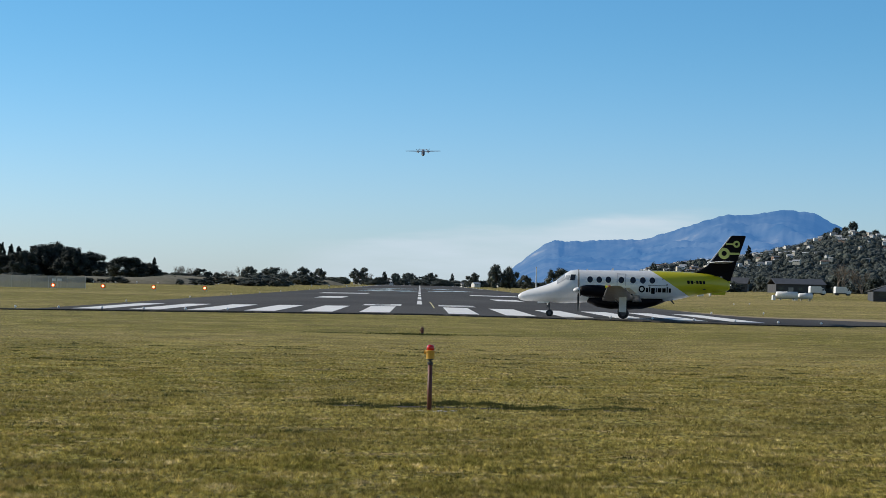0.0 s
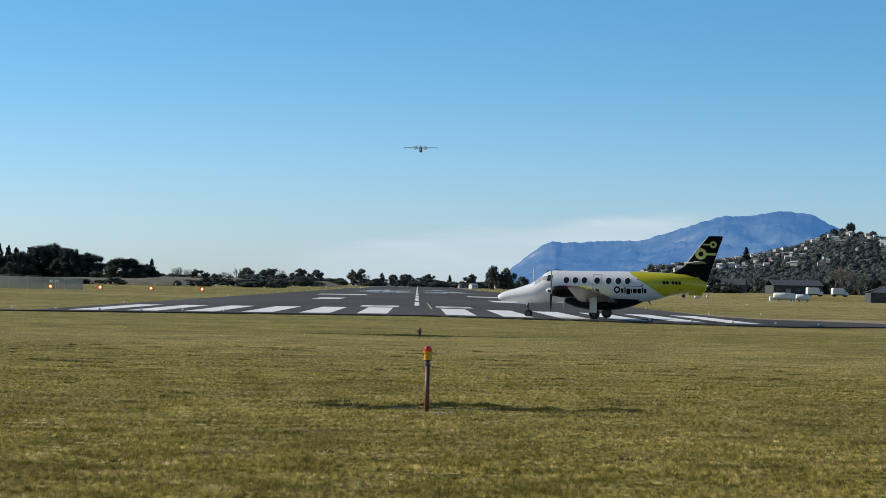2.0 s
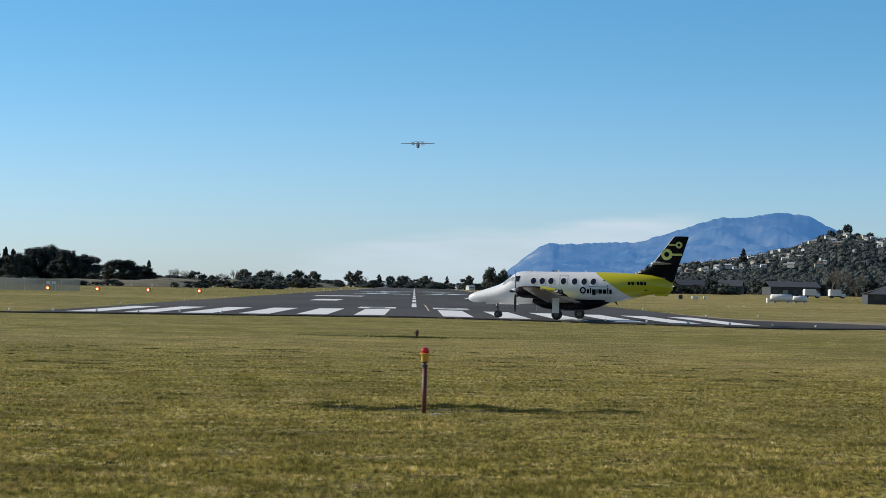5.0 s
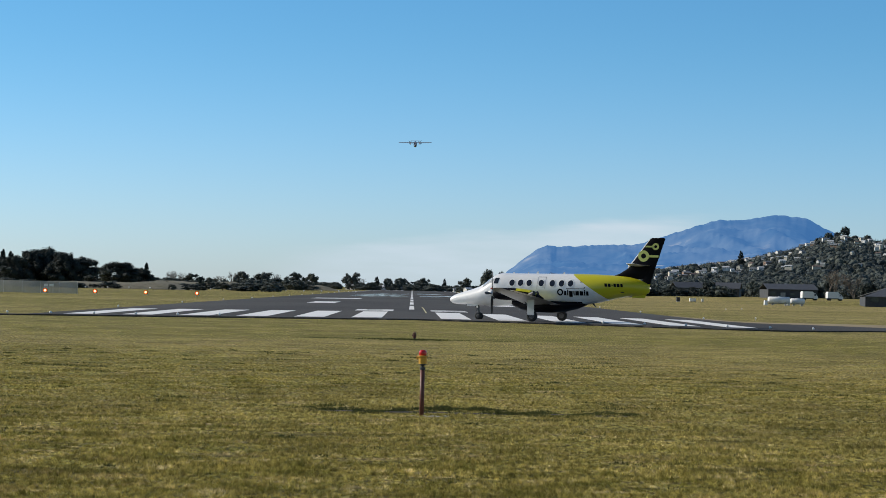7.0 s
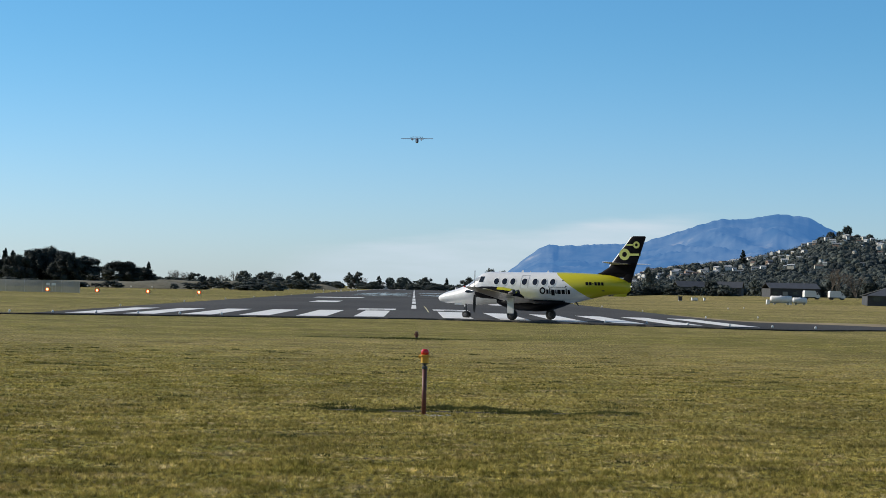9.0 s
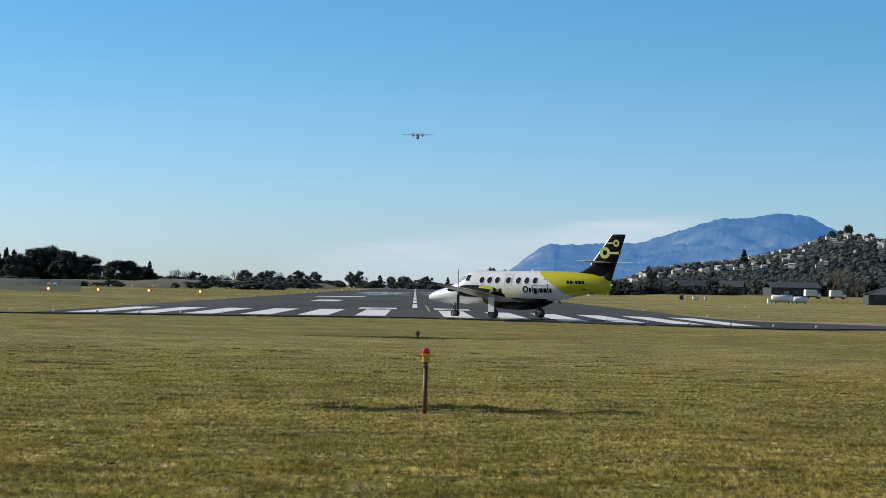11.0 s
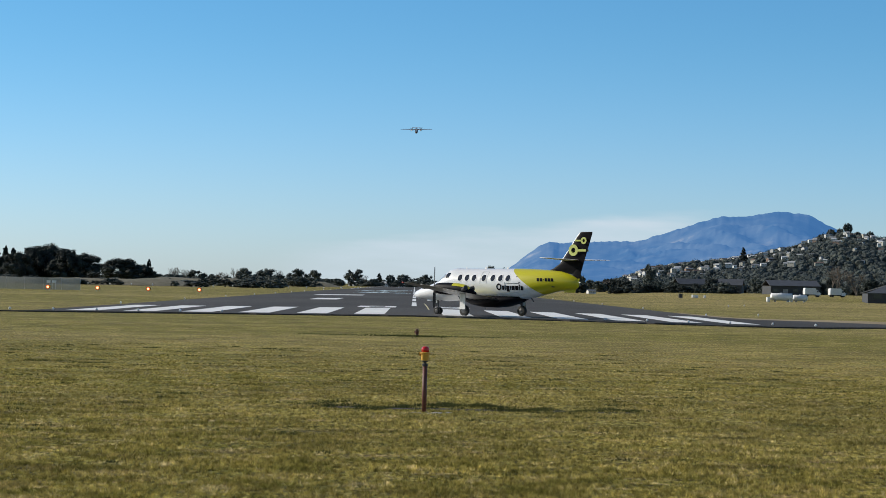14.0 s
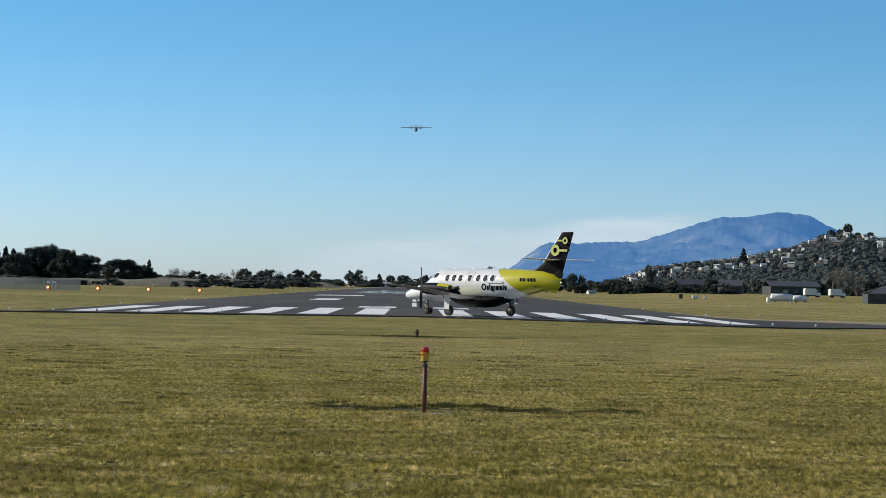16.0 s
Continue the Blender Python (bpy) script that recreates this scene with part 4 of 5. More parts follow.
def make_airliner():
    plane = tagged(empty("airliner"), "small white twin-propeller airliner, lime-yellow rear and black fin, taxiing", "aircraft")
    n = 36
    bm = bmesh.new()
    dense = []
    for a, b in zip(STATIONS, STATIONS[1:]):
        for k in range(2):
            dense.append(tuple(a[i] + (b[i] - a[i]) * k / 2 for i in range(4)))
    dense.append(STATIONS[-1])
    loft(bm, [[(x, w * math.cos(2 * math.pi * i / n), z + h * math.sin(2 * math.pi * i / n)) for i in range(n)] for x, z, w, h in dense])
    hull = part("fuselage", bm, M_HULL, plane, "glossy white fuselage with a lime-yellow rear", smooth=True)
    # belly fairing under the wing
    bm = bmesh.new()
    sec = [(2.35, 1.25, .25, .10), (2.0, 1.17, .62, .26), (1.4, 1.08, .85, .40), (0.6, 1.02, .95, .45), (-0.6, 1.0, .97, .45), (-1.4, 1.03, .9, .41), (-2.2, 1.12, .68, .29), (-2.9, 1.24, .3, .12)]
    loft(bm, [[(x, w * math.cos(2 * math.pi * i / 24), z + h * math.sin(2 * math.pi * i / 24)) for i in range(24)] for x, z, w, h in sec])
    part("belly_fairing", bm, M_GLOSS_BLACK, plane, "black belly fairing", smooth=True)
    bm = bmesh.new()
    for s in (-1, 1):
        hull_patch(bm, -2.7, 2.0, 1.02, 1.30, s, 16, 4, 0.008)
    part("belly_band", bm, M_GLOSS_BLACK, hull, "black band above the belly")
    # windows and doors
    for s in (-1, 1):
        for x in (1.92, 1.34, 0.76, -0.06, -0.80, -1.42, -2.02):
            bm = hull_patch(bmesh.new(), x - 0.18, x + 0.18, 2.23, 2.64, s, 8, 8, 0.012, 1.0)
            part("cabin_window", bm, M_PANE, hull, "dark oval cabin window")
            rim = bmesh.new()
            m = 20
            st = []
            for r in (0.185, 0.215):
                row = []
                for k in range(m):
                    a = 2 * math.pi * k / m
                    px, pz = x + r * math.cos(a), 2.435 + r * 1.14 * math.sin(a)
                    q = hull_point(px, math.asin((pz - 2.03) / 1.035), 0.016)
                    row.append(rim.verts.new((q.x, q.y * s, q.z)))
                st.append(row)
            for k in range(m):
                rim.faces.new((st[0][k], st[0][(k + 1) % m], st[1][(k + 1) % m], st[1][k]))
            part("window_rim", rim, M_WHITE, hull)
        bm = bmesh.new()
        for x0, x1, z0, z1 in ((-0.335, -0.31, 2.05, 2.84), (0.19, 0.215, 2.05, 2.84), (-0.335, 0.215, 2.815, 2.84)):
            hull_patch(bm, x0, x1, z0, z1, s, 2, 6, 0.011)
        part("emergency_exit_seam", bm, M_SEAM, hull)
        bm = hull_patch(bmesh.new(), 2.86, 3.17, 2.36, 2.72, s, 4, 4, 0.012, 0, -0.03)
        part("cockpit_side_window", bm, M_COCKPIT, hull, "dark cockpit side window")
        bm = hull_patch(bmesh.new(), 3.24, 3.50, 2.40, 2.66, s, 4, 4, 0.012, 0, -0.06)
        part("cockpit_side_window", bm, M_SCREEN, hull, "cockpit side window, sky reflection painted pale")
        bm = bmesh.new()
        rows = []
        for x in (4.02, 3.86, 3.70, 3.54):
            rows.append([bm.verts.new((lambda q: (q.x, q.y * s, q.z))(hull_point(x, radians(a), 0.012))) for a in (86, 72, 58, 46, 36)])
        for a, b in zip(rows, rows[1:]):
            for k in range(4):
                bm.faces.new((a[k], a[k + 1], b[k + 1], b[k]))
        part("windscreen", bm, M_SCREEN, hull, "windscreen pane, sky reflection painted pale")
        # lettering of the operator and the register marks become plain bars
        def skin(px, pz, proud=0.012):
            q = hull_point(px, math.asin((pz - 2.045) / 1.02), proud)
            return (q.x, q.y * s, q.z)
        ring = bmesh.new()
        rows = [[ring.verts.new(skin(-1.36 + r * math.cos(a), 1.90 + r * 1.05 * math.sin(a))) for a in [2 * math.pi * k / 28 for k in range(28)]] for r in (0.115, 0.205)]
        for k in range(28):
            ring.faces.new((rows[0][k], rows[0][(k + 1) % 28], rows[1][(k + 1) % 28], rows[1][k]))
        part("name_ring", ring, M_GLOSS_BLACK, hull, "plain dark ring at the head of the side lettering")
        x = -1.62
        for w, h, dz in ((.15, .27, -.06), (.075, .36, -.02), (.23, .36, -.11), (.075, .27, -.06), (.23, .27, -.06), (.22, .27, -.06), (.075, .36, -.02), (.15, .27, -.06)):
            bm = hull_patch(bmesh.new(), x - w, x, 1.90 + dz - h / 2, 1.90 + dz + h / 2, s, 4, 4, 0.012)
            part("name_bar", bm, M_GLOSS_BLACK, hull, "plain dark bar of the side lettering")
            x -= w + 0.055
        for px, r in ((-1.80, 0.035), (-2.95, 0.045)):
            dot = bmesh.new()
            dot.faces.new([dot.verts.new(skin(px + r * math.cos(2 * math.pi * k / 12), 2.13 + r * math.sin(2 * math.pi * k / 12))) for k in range(12)])
            part("name_bar_end", dot, M_GLOSS_BLACK, hull)
        bm = hull_patch(bmesh.new(), -2.95, -1.80, 2.117, 2.143, s, 6, 1, 0.01)
        part("name_bar", bm, M_GLOSS_BLACK, hull)
        x = -4.22
        for w in (0.17, 0.17, 0.08, 0.15, 0.17, 0.15):
            h = 0.2 if w > 0.1 else 0.05
            bm = hull_patch(bmesh.new(), x - w, x, 2.39 - h / 2, 2.39 + h / 2, s, 2, 2, 0.01, 0, 0.02)
            part("mark_bar", bm, M_GLOSS_BLACK, hull, "plain black bar of the register mark")
            x -= w + 0.05
        bm = hull_patch(bmesh.new(), -5.45, -5.2, 1.93, 2.0, s, 3, 2, 0.012, 1.0)
        part("vent", bm, M_DARK, hull)
        bm = hull_patch(bmesh.new(), -2.75, -2.62, 2.52, 2.58, s, 3, 2, 0.012, 1.0)
        part("vent", bm, M_DARK, hull)
    # fin with its dorsal fillet, rudder, tailplane
    fin = part("fin", wing_bm([(-4.0, 0, 2.80, 2.85, .03, "v"), (-4.95, 0, 3.12, 2.12, .07, "v"), (-5.55, 0, 3.5, 1.66, .10, "v"), (-6.97, 0, 5.36, 0.90, .10, "v"), (-7.07, 0, 5.42, 0.80, .05, "v")]), M_GLOSS_BLACK, plane, "black swept fin with pale lime rings", smooth=False)
    part("rudder", wing_bm([(-6.30, 0, 2.35, 0.64, .10, "v"), (-6.70, 0, 3.3, 0.52, .06, "v"), (-7.50, 0, 5.38, 0.42, .06, "v")]), M_GLOSS_BLACK, plane)
    part("tail_cone", wing_bm([(-5.8, 0, 1.62, 0.85, .12, "v"), (-5.9, 0, 2.5, 1.1, .16, "v")]), M_LIME, plane)
    bm = bmesh.new()
    tube(bm, (-5.53, 0, 3.5), (-6.96, 0, 5.36), 0.05, 0.035, 8)
    part("fin_leading_edge", bm, M_STEEL, fin, "bare metal leading edge")
    for s in (-1, 1):
        y = s * 0.135
        bm = bmesh.new()
        ring_plate(bm, -6.55, 4.27, 0.16, 0.36, y)
        part("ring_emblem", bm, M_PALE_LIME, fin, "pale lime ring")
        bm = box(bmesh.new(), -7.52, y - 0.01, 4.19, -6.9, y + 0.01, 4.33)
        part("emblem_bar", bm, M_PALE_LIME, fin, "pale lime bar")
        bm = bmesh.new()
        ring_plate(bm, -7.32, 4.87, 0.095, 0.22, y * 0.85)
        part("ring_emblem", bm, M_PALE_LIME, fin, "small pale lime ring")
        bm = box(bmesh.new(), -7.12, y * 0.85 - 0.01, 4.82, -6.66, y * 0.85 + 0.01, 4.92)
        part("emblem_bar", bm, M_PALE_LIME, fin, "pale lime bar")
        part("tailplane", wing_bm([(-5.62, s * 0.05, 3.66, 1.35, .10, "h"), (-6.35, s * 3.3, 3.72, 0.66, .09, "h"), (-6.45, s * 3.36, 3.72, 0.5, .04, "h")]), M_WHITE, plane, "pale tailplane")
    bm = bmesh.new()
    turned(bm, [(0.01, -0.1), (0.07, -0.06), (0.09, 0.05), (0.05, 0.16), (0.01, 0.2)], 10, "x", (-5.7, 0, 3.68))
    part("fin_bullet", bm, M_WHITE, plane, smooth=True)
    bm = bmesh.new()
    turned(bm, [(0.01, -0.07), (0.04, -0.03), (0.04, 0.06), (0.01, 0.09)], 10, "x", (-6.98, 0, 2.26))
    part("tail_light", bm, glow("tail_light_white", (1.0, 0.96, 0.88), 0.5), plane, "white tail light")
    # wings, engines, propellers, undercarriage
    for s in (-1, 1):
        dz = lambda y: 1.16 + (y - 0.9) * math.tan(radians(7))
        secs = [(1.15 - 0.045 * (y - 0.8), s * y, dz(y), 2.25 - (y - 0.8) * 0.192, .15 - .006 * y, "h") for y in (0.5, 1.6, 2.6, 4.0, 5.6, 7.2)]
        secs += [(0.72, s * 7.75, dz(7.75) + 0.02, 0.75, .09, "h"), (0.5, s * 7.92, dz(7.92) + 0.03, 0.42, .05, "h")]
        wing = part("wing", wing_bm(secs), M_GREY_WING, plane, "grey tapered low wing", smooth=False)
        part("flap", wing_bm([(-0.78, s * 1.0, dz(1.0) - 0.10, 0.62, .1, "h"), (-0.72, s * 4.3, dz(4.3) - 0.07, 0.42, .1, "h")]), M_GREY_WING, wing)
        part("aileron", wing_bm([(-0.62, s * 4.5, dz(4.5) - 0.02, 0.36, .1, "h"), (-0.28, s * 7.4, dz(7.4) - 0.01, 0.26, .1, "h")]), M_WHITE, wing)
        bm = bmesh.new()
        turned(bm, [(0.01, -.08), (.04, -.03), (.04, .05), (.01, .1)], 8, "x", (0.68, s * 7.9, dz(7.9) + 0.02))
        part("wingtip_lamp", bm, glow("port_lamp", (0.5, 0.05, 0.03), 0.02) if s > 0 else glow("starboard_lamp", (0.03, 0.4, 0.15), 0.02), wing)
        # lime panel on the wing's inner top
        bm = bmesh.new()
        rows = []
        for y in (1.0, 1.5, 2.0, 2.35):
            c = 2.25 - (y - 0.8) * 0.192
            rows.append([bm.verts.new((1.15 - 0.045 * (y - 0.8) - t * c, s * y, dz(y) + 0.012 + 5 * (.15 - .006 * y) * c * (0.2969 * math.sqrt(t) - 0.126 * t - 0.3516 * t * t + 0.2843 * t ** 3 - 0.1015 * t ** 4))) for t in (0.02, .08, .2, .4, .6, .8, .94)])
        for a, b in zip(rows, rows[1:]):
            for k in range(6):
                bm.faces.new((a[k], a[k + 1], b[k + 1], b[k]))
        part("wing_panel", bm, M_LIME, wing, "lime-yellow inner wing panel")
        ey, ez = s * 2.62, 1.74
        bm = bmesh.new()
        sec = [(2.52, 0.0, .20, .22), (2.40, -.02, .26, .31), (2.1, -.03, .31, .37), (1.4, -.04, .34, .39), (0.6, -.06, .34, .37), (0.0, -.10, .32, .32), (-0.45, -.2, .24, .2), (-0.8, -.3, .1, .08)]
        loft(bm, [[(x, ey + w * math.cos(2 * math.pi * i / 20), ez + z + h * math.sin(2 * math.pi * i / 20)) for i in range(20)] for x, z, w, h in sec])
        nac = part("engine_nacelle", bm, M_GLOSS_BLACK, plane, "black engine nacelle with a lime top behind", smooth=True)
        bm = bmesh.new()
        rows = []
        for x, z, w, h in ((0.95, -.05, .34, .38), (0.6, -.06, .34, .37), (0.0, -.10, .32, .32), (-0.40, -.19, .245, .21)):
            rows.append([bm.verts.new((x, ey + (w + .012) * math.cos(radians(a)), ez + z + (h + .012) * math.sin(radians(a)))) for a in (range(34, 209, 12) if s > 0 else range(-28, 147, 12))])
        for a, b in zip(rows, rows[1:]):
            for k in range(len(a) - 1):
                bm.faces.new((a[k], a[k + 1], b[k + 1], b[k]))
        part("nacelle_top", bm, M_LIME, nac, "lime-yellow rear cowl top")
        for k in (-1, 1):
            bm = bmesh.new()
            tube(bm, (0.05, ey + k * 0.22, ez - 0.08), (-0.34, ey + k * 0.42, ez + 0.06), 0.13, 0.14, 12)
            part("exhaust_pipe", bm, M_DARK, nac, "sooty exhaust pipe")
        bm = bmesh.new()
        box(bm, 2.44, ey - 0.1, ez - 0.36, 2.53, ey + 0.1, ez - 0.2, 0.02)
        part("intake", bm, M_DARK, nac)
        prop = part("propeller", turned(bmesh.new(), [(0.19, -.1), (0.19, .05), (.16, .16), (.1, .26), (.02, .33)], 18, "x"), M_WHITE, plane, "four-bladed propeller with a white spinner", smooth=True)
        prop.matrix_basis = pose(2.62, ey, ez)
        for k in range(4):
            a = radians(90 * k)
            bm = bmesh.new()
            rings = []
            for r, c, tw in ((0.14, .09, 60), (.4, .17, 45), (.75, .21, 32), (1.1, .19, 24), (1.28, .13, 20), (1.33, .05, 18)):
                tw = radians(tw)
                ring = []
                for q, th in ((-.5, 0), (-.1, .03), (.5, 0), (-.1, -.02)):
                    ring.append((q * c * math.sin(tw) + th * math.cos(tw), -q * c * math.cos(tw) * s + th * math.sin(tw), r))
                rings.append([(x, y * math.cos(a) - z * math.sin(a), y * math.sin(a) + z * math.cos(a)) for x, y, z in ring])
            loft(bm, rings)
            part("blade", bm, M_DARK, prop, "dark propeller blade")
        PROPS.append((prop, 2.62, ey, ez))
        # main leg
        gy = s * 2.97
        bm = bmesh.new()
        gx = -0.2
        tube(bm, (gx + 0.12, gy - s * 0.02, 1.35), (gx, gy, 0.35), 0.085, 0.075, 12)
        tube(bm, (gx, gy - s * 0.16, 0.35), (gx, gy + s * 0.05, 0.35), 0.05, n=10)
        tube(bm, (gx + 0.5, gy, 1.25), (gx + 0.04, gy, 0.62), 0.035, n=8)
        leg = part("main_leg", bm, M_HUB, plane, "dark main undercarriage leg")
        bm = box(bmesh.new(), gx - 0.18, gy + s * 0.13, 0.42, gx + 0.27, gy + s * 0.16, 1.42, 0.01)
        part("leg_door", bm, M_WHITE, leg, "white undercarriage leg door")
        wheel("main_wheel", plane, gx, gy - s * 0.02, 0.345, 0.24, "black main tyre")
    bm = bmesh.new()
    ngx = 4.48
    tube(bm, (ngx + .06, 0, 1.15), (ngx, 0, 0.25), 0.06, 0.05, 12)
    tube(bm, (ngx, -0.2, 0.225), (ngx, 0.2, 0.225), 0.035, n=8)
    tube(bm, (ngx + .45, 0, 1.0), (ngx + .02, 0, 0.6), 0.03, n=8)
    tube(bm, (ngx + .08, 0, 0.75), (ngx + .2, 0, 0.55), 0.025, n=6)
    nose = part("nose_leg", bm, M_HUB, plane, "dark grey nose undercarriage leg")
    for s in (-1, 1):
        wheel("nose_wheel", plane, ngx, s * 0.15, 0.23, 0.15, "black nose tyre")
        bm = box(bmesh.new(), 4.5, s * 0.22 - 0.01, 0.86, 5.25, s * 0.22 + 0.01, 1.1, 0.005)
        part("nose_gear_door", bm, M_WHITE, nose)
    bm = bmesh.new()
    turned(bm, [(0.07, 0), (0.07, .05), (.01, .06)], 12, "x", (ngx + .12, 0, 0.82))
    part("taxi_lamp", bm, glow("taxi_lamp_glass", (0.9, 0.9, 0.85), 0.3), nose)
    # small aerials
    for x, z0, h, dx in ((0.6, 3.04, .15, -.08), (-1.2, 3.06, .11, -.06), (2.2, 3.03, .07, -.04)):
        bm = loft(bmesh.new(), [[(x, -.012, z0), (x - .16, -.012, z0), (x - .16, .012, z0), (x, .012, z0)], [(x + dx, -.006, z0 + h), (x + dx - .08, -.006, z0 + h), (x + dx - .08, .006, z0 + h), (x + dx, .006, z0 + h)]])
        part("aerial", bm, M_WHITE, plane)
    bm = loft(bmesh.new(), [[(-3.1, -.012, 1.3), (-3.26, -.012, 1.3), (-3.26, .012, 1.3), (-3.1, .012, 1.3)], [(-3.4, -.006, 0.98), (-3.48, -.006, 0.98), (-3.48, .006, 0.98), (-3.4, .006, 0.98)]])
    part("aerial", bm, M_DARK, plane)
    return plane


airliner = make_airliner()


# ---------------------------------------------------------------- the aircraft that climbs away
def make_climber():
    ob = tagged(empty("climbing_airliner"), "twin-turboprop airliner with a high wing climbing away", "aircraft")
    m_body = surf("grey_white_skin", (0.24, 0.24, 0.25), (0.34, 0.34, 0.35), 0.5, 2.0, 0.3)
    m_wing = surf("grey_wing_skin", (0.10, 0.105, 0.12), (0.16, 0.165, 0.18), 0.5, 2.0, 0.3)
    m_low = surf("dark_under_skin", (0.03, 0.03, 0.035), (0.06, 0.06, 0.065), 0.4, 2.0, 0.3)
    n = 24
    bm = bmesh.new()
    sec = [(12.5, .0, .05, .05), (12, .0, .5, .5), (10.5, .2, 1.1, 1.1), (9, .3, 1.34, 1.34), (-5, .3, 1.34, 1.34), (-9, .7, 1.0, 1.0), (-12, 1.2, .5, .6), (-13, 1.4, .1, .15)]
    loft(bm, [[(x, w * math.cos(2 * math.pi * i / n), z + h * math.sin(2 * math.pi * i / n)) for i in range(n)] for x, z, w, h in sec])
    part("fuselage", bm, m_low, ob, "dark fuselage", smooth=True)
    part("fin", wing_bm([(-8.2, 0, 1.5, 4.2, .1, "v"), (-10.6, 0, 5.3, 2.4, .1, "v")]), m_body, ob)
    for s in (-1, 1):
        part("tailplane", wing_bm([(-10.7, 0, 5.3, 2.0, .1, "h"), (-11.4, s * 4.0, 5.3, 1.1, .1, "h")]), m_body, ob)
        part("wing", wing_bm([(1.9, 0, 1.75, 3.2, .2, "h"), (1.9, s * 4, 1.78, 3.1, .2, "h"), (1.1, s * 13.7, 1.95, 1.9, .2, "h")]), m_wing, ob, "high straight wing")
        bm = bmesh.new()
        sec = [(4.6, .2, .3, .35), (4.2, .1, .5, .6), (2, .0, .55, .75), (-2, -.1, .5, .6), (-4.5, .1, .15, .2)]
        loft(bm, [[(x, s * 3.95 + w * math.cos(2 * math.pi * i / 16), 1.3 + z + h * math.sin(2 * math.pi * i / 16)) for i in range(16)] for x, z, w, h in sec])
        part("engine_nacelle", bm, m_body, ob, smooth=True)
        bm = bmesh.new()
        turned(bm, [(.25, 0), (.2, .4), (.02, .7)], 10, "x", (4.6, s * 3.95, 1.5))
        for k in range(4):
            a = radians(90 * k + 35)
            c, q = math.cos(a), math.sin(a)
            loft(bm, [[(4.8, s * 3.95 + r * c - w * q, 1.5 + r * q + w * c), (4.8, s * 3.95 + r * c + w * q, 1.5 + r * q - w * c), (4.9, s * 3.95 + r * c, 1.5 + r * q)] for r, w in ((.2, .12), (1.2, .2), (1.95, .1))])
        part("propeller", bm, M_DARK, ob)
    return ob


climber = make_climber()


# ---------------------------------------------------------------- motion
def heading(x, y, turn):
    """The airliner's pose: its nose points to the left of the runway's direction, turned towards it by that many degrees."""
    s = 0.98
    return pose(x * s - 0.09, y * s, float(gz(x * s, y * s)) + 0.092, 0, 0.0, 180.0 - turn)


def motions():
    rows = [(0.0, 13.17, 130.31, 5.37), (0.5, 12.87, 130.47, 7.54), (1.0, 12.56, 130.62, 9.63), (1.5, 12.24, 130.74, 11.56), (2.0, 11.93, 130.83, 13.02), (2.5, 11.60, 130.88, 14.13),
            (3.0, 11.29, 130.91, 15.14), (3.5, 10.94, 130.92, 15.93), (4.0, 10.64, 130.91, 16.71), (5.2, 9.88, 130.82, 19.0), (6.5, 9.07, 130.71, 21.83), (7.0, 8.78, 130.67, 22.85),
            (7.5, 8.46, 130.62, 24.14), (8.0, 8.19, 130.59, 25.55), (8.5, 7.91, 130.58, 26.97), (9.0, 7.63, 130.59, 28.14), (10.2, 7.0, 130.65, 31.3), (11.5, 6.35, 130.75, 34.89)]
    rows += [(12.0, 6.11, 130.82, 36.36), (12.5, 5.88, 130.91, 37.83), (13.0, 5.65, 131.04, 38.96), (13.5, 5.41, 131.17, 40.01), (14.0, 5.17, 131.31, 41.04), (14.5, 4.96, 131.45, 41.97),
             (15.0, 4.74, 131.59, 43.09), (15.5, 4.53, 131.73, 43.82), (16.0, 4.30, 131.87, 44.39)]
    walk(airliner, [(t, heading(x, y, a)) for t, x, y, a in rows])
    gone = [0.0]
    for a, b in zip(rows, rows[1:]):
        gone.append(gone[-1] + 0.98 * math.hypot(b[1] - a[1], b[2] - a[2]))
    for tyre, x, r in WHEELS:
        walk(tyre, [(k * 0.25, pose(x, 0, r, 0, math.degrees(float(np.interp(k * 0.25, [q[0] for q in rows], gone)) / r), 0)) for k in range(65)])
    for prop, x, y, z in PROPS:
        walk(prop, [(k * 0.25, pose(x, y, z, 45.0 * k)) for k in range(65)])
    climb = [(0.0, 0.4, 1575, 103.6), (4.0, 0.4, 1615, 113.2), (8.0, -0.2, 1668, 122.4), (12.0, -0.9, 1722, 131.4), (16.0, -1.8, 1762, 138.6)]
    walk(climber, [(t, pose(x, y, z, -1.2, -13, 90)) for t, x, y, z in climb])


# ---------------------------------------------------------------- lamps and markers of the airfield
M_RED_GLASS = surf("red_lamp_glass", (0.55, 0.012, 0.01), (0.65, 0.02, 0.015), 0.12, 10.0, 2.0, coat=0.5)
M_AMBER = surf("yellow_lamp_housing", (0.55, 0.29, 0.03), (0.68, 0.37, 0.05), 0.5, 20.0, 3.0)
M_BROWN_GLASS = surf("brown_lamp_glass", (0.14, 0.06, 0.035), (0.2, 0.09, 0.05), 0.3, 10.0, 2.0)
M_RUST = surf("red_brown_post_paint", (0.10, 0.030, 0.022), (0.16, 0.05, 0.036), 0.55, 25.0, 3.0, 0.1)


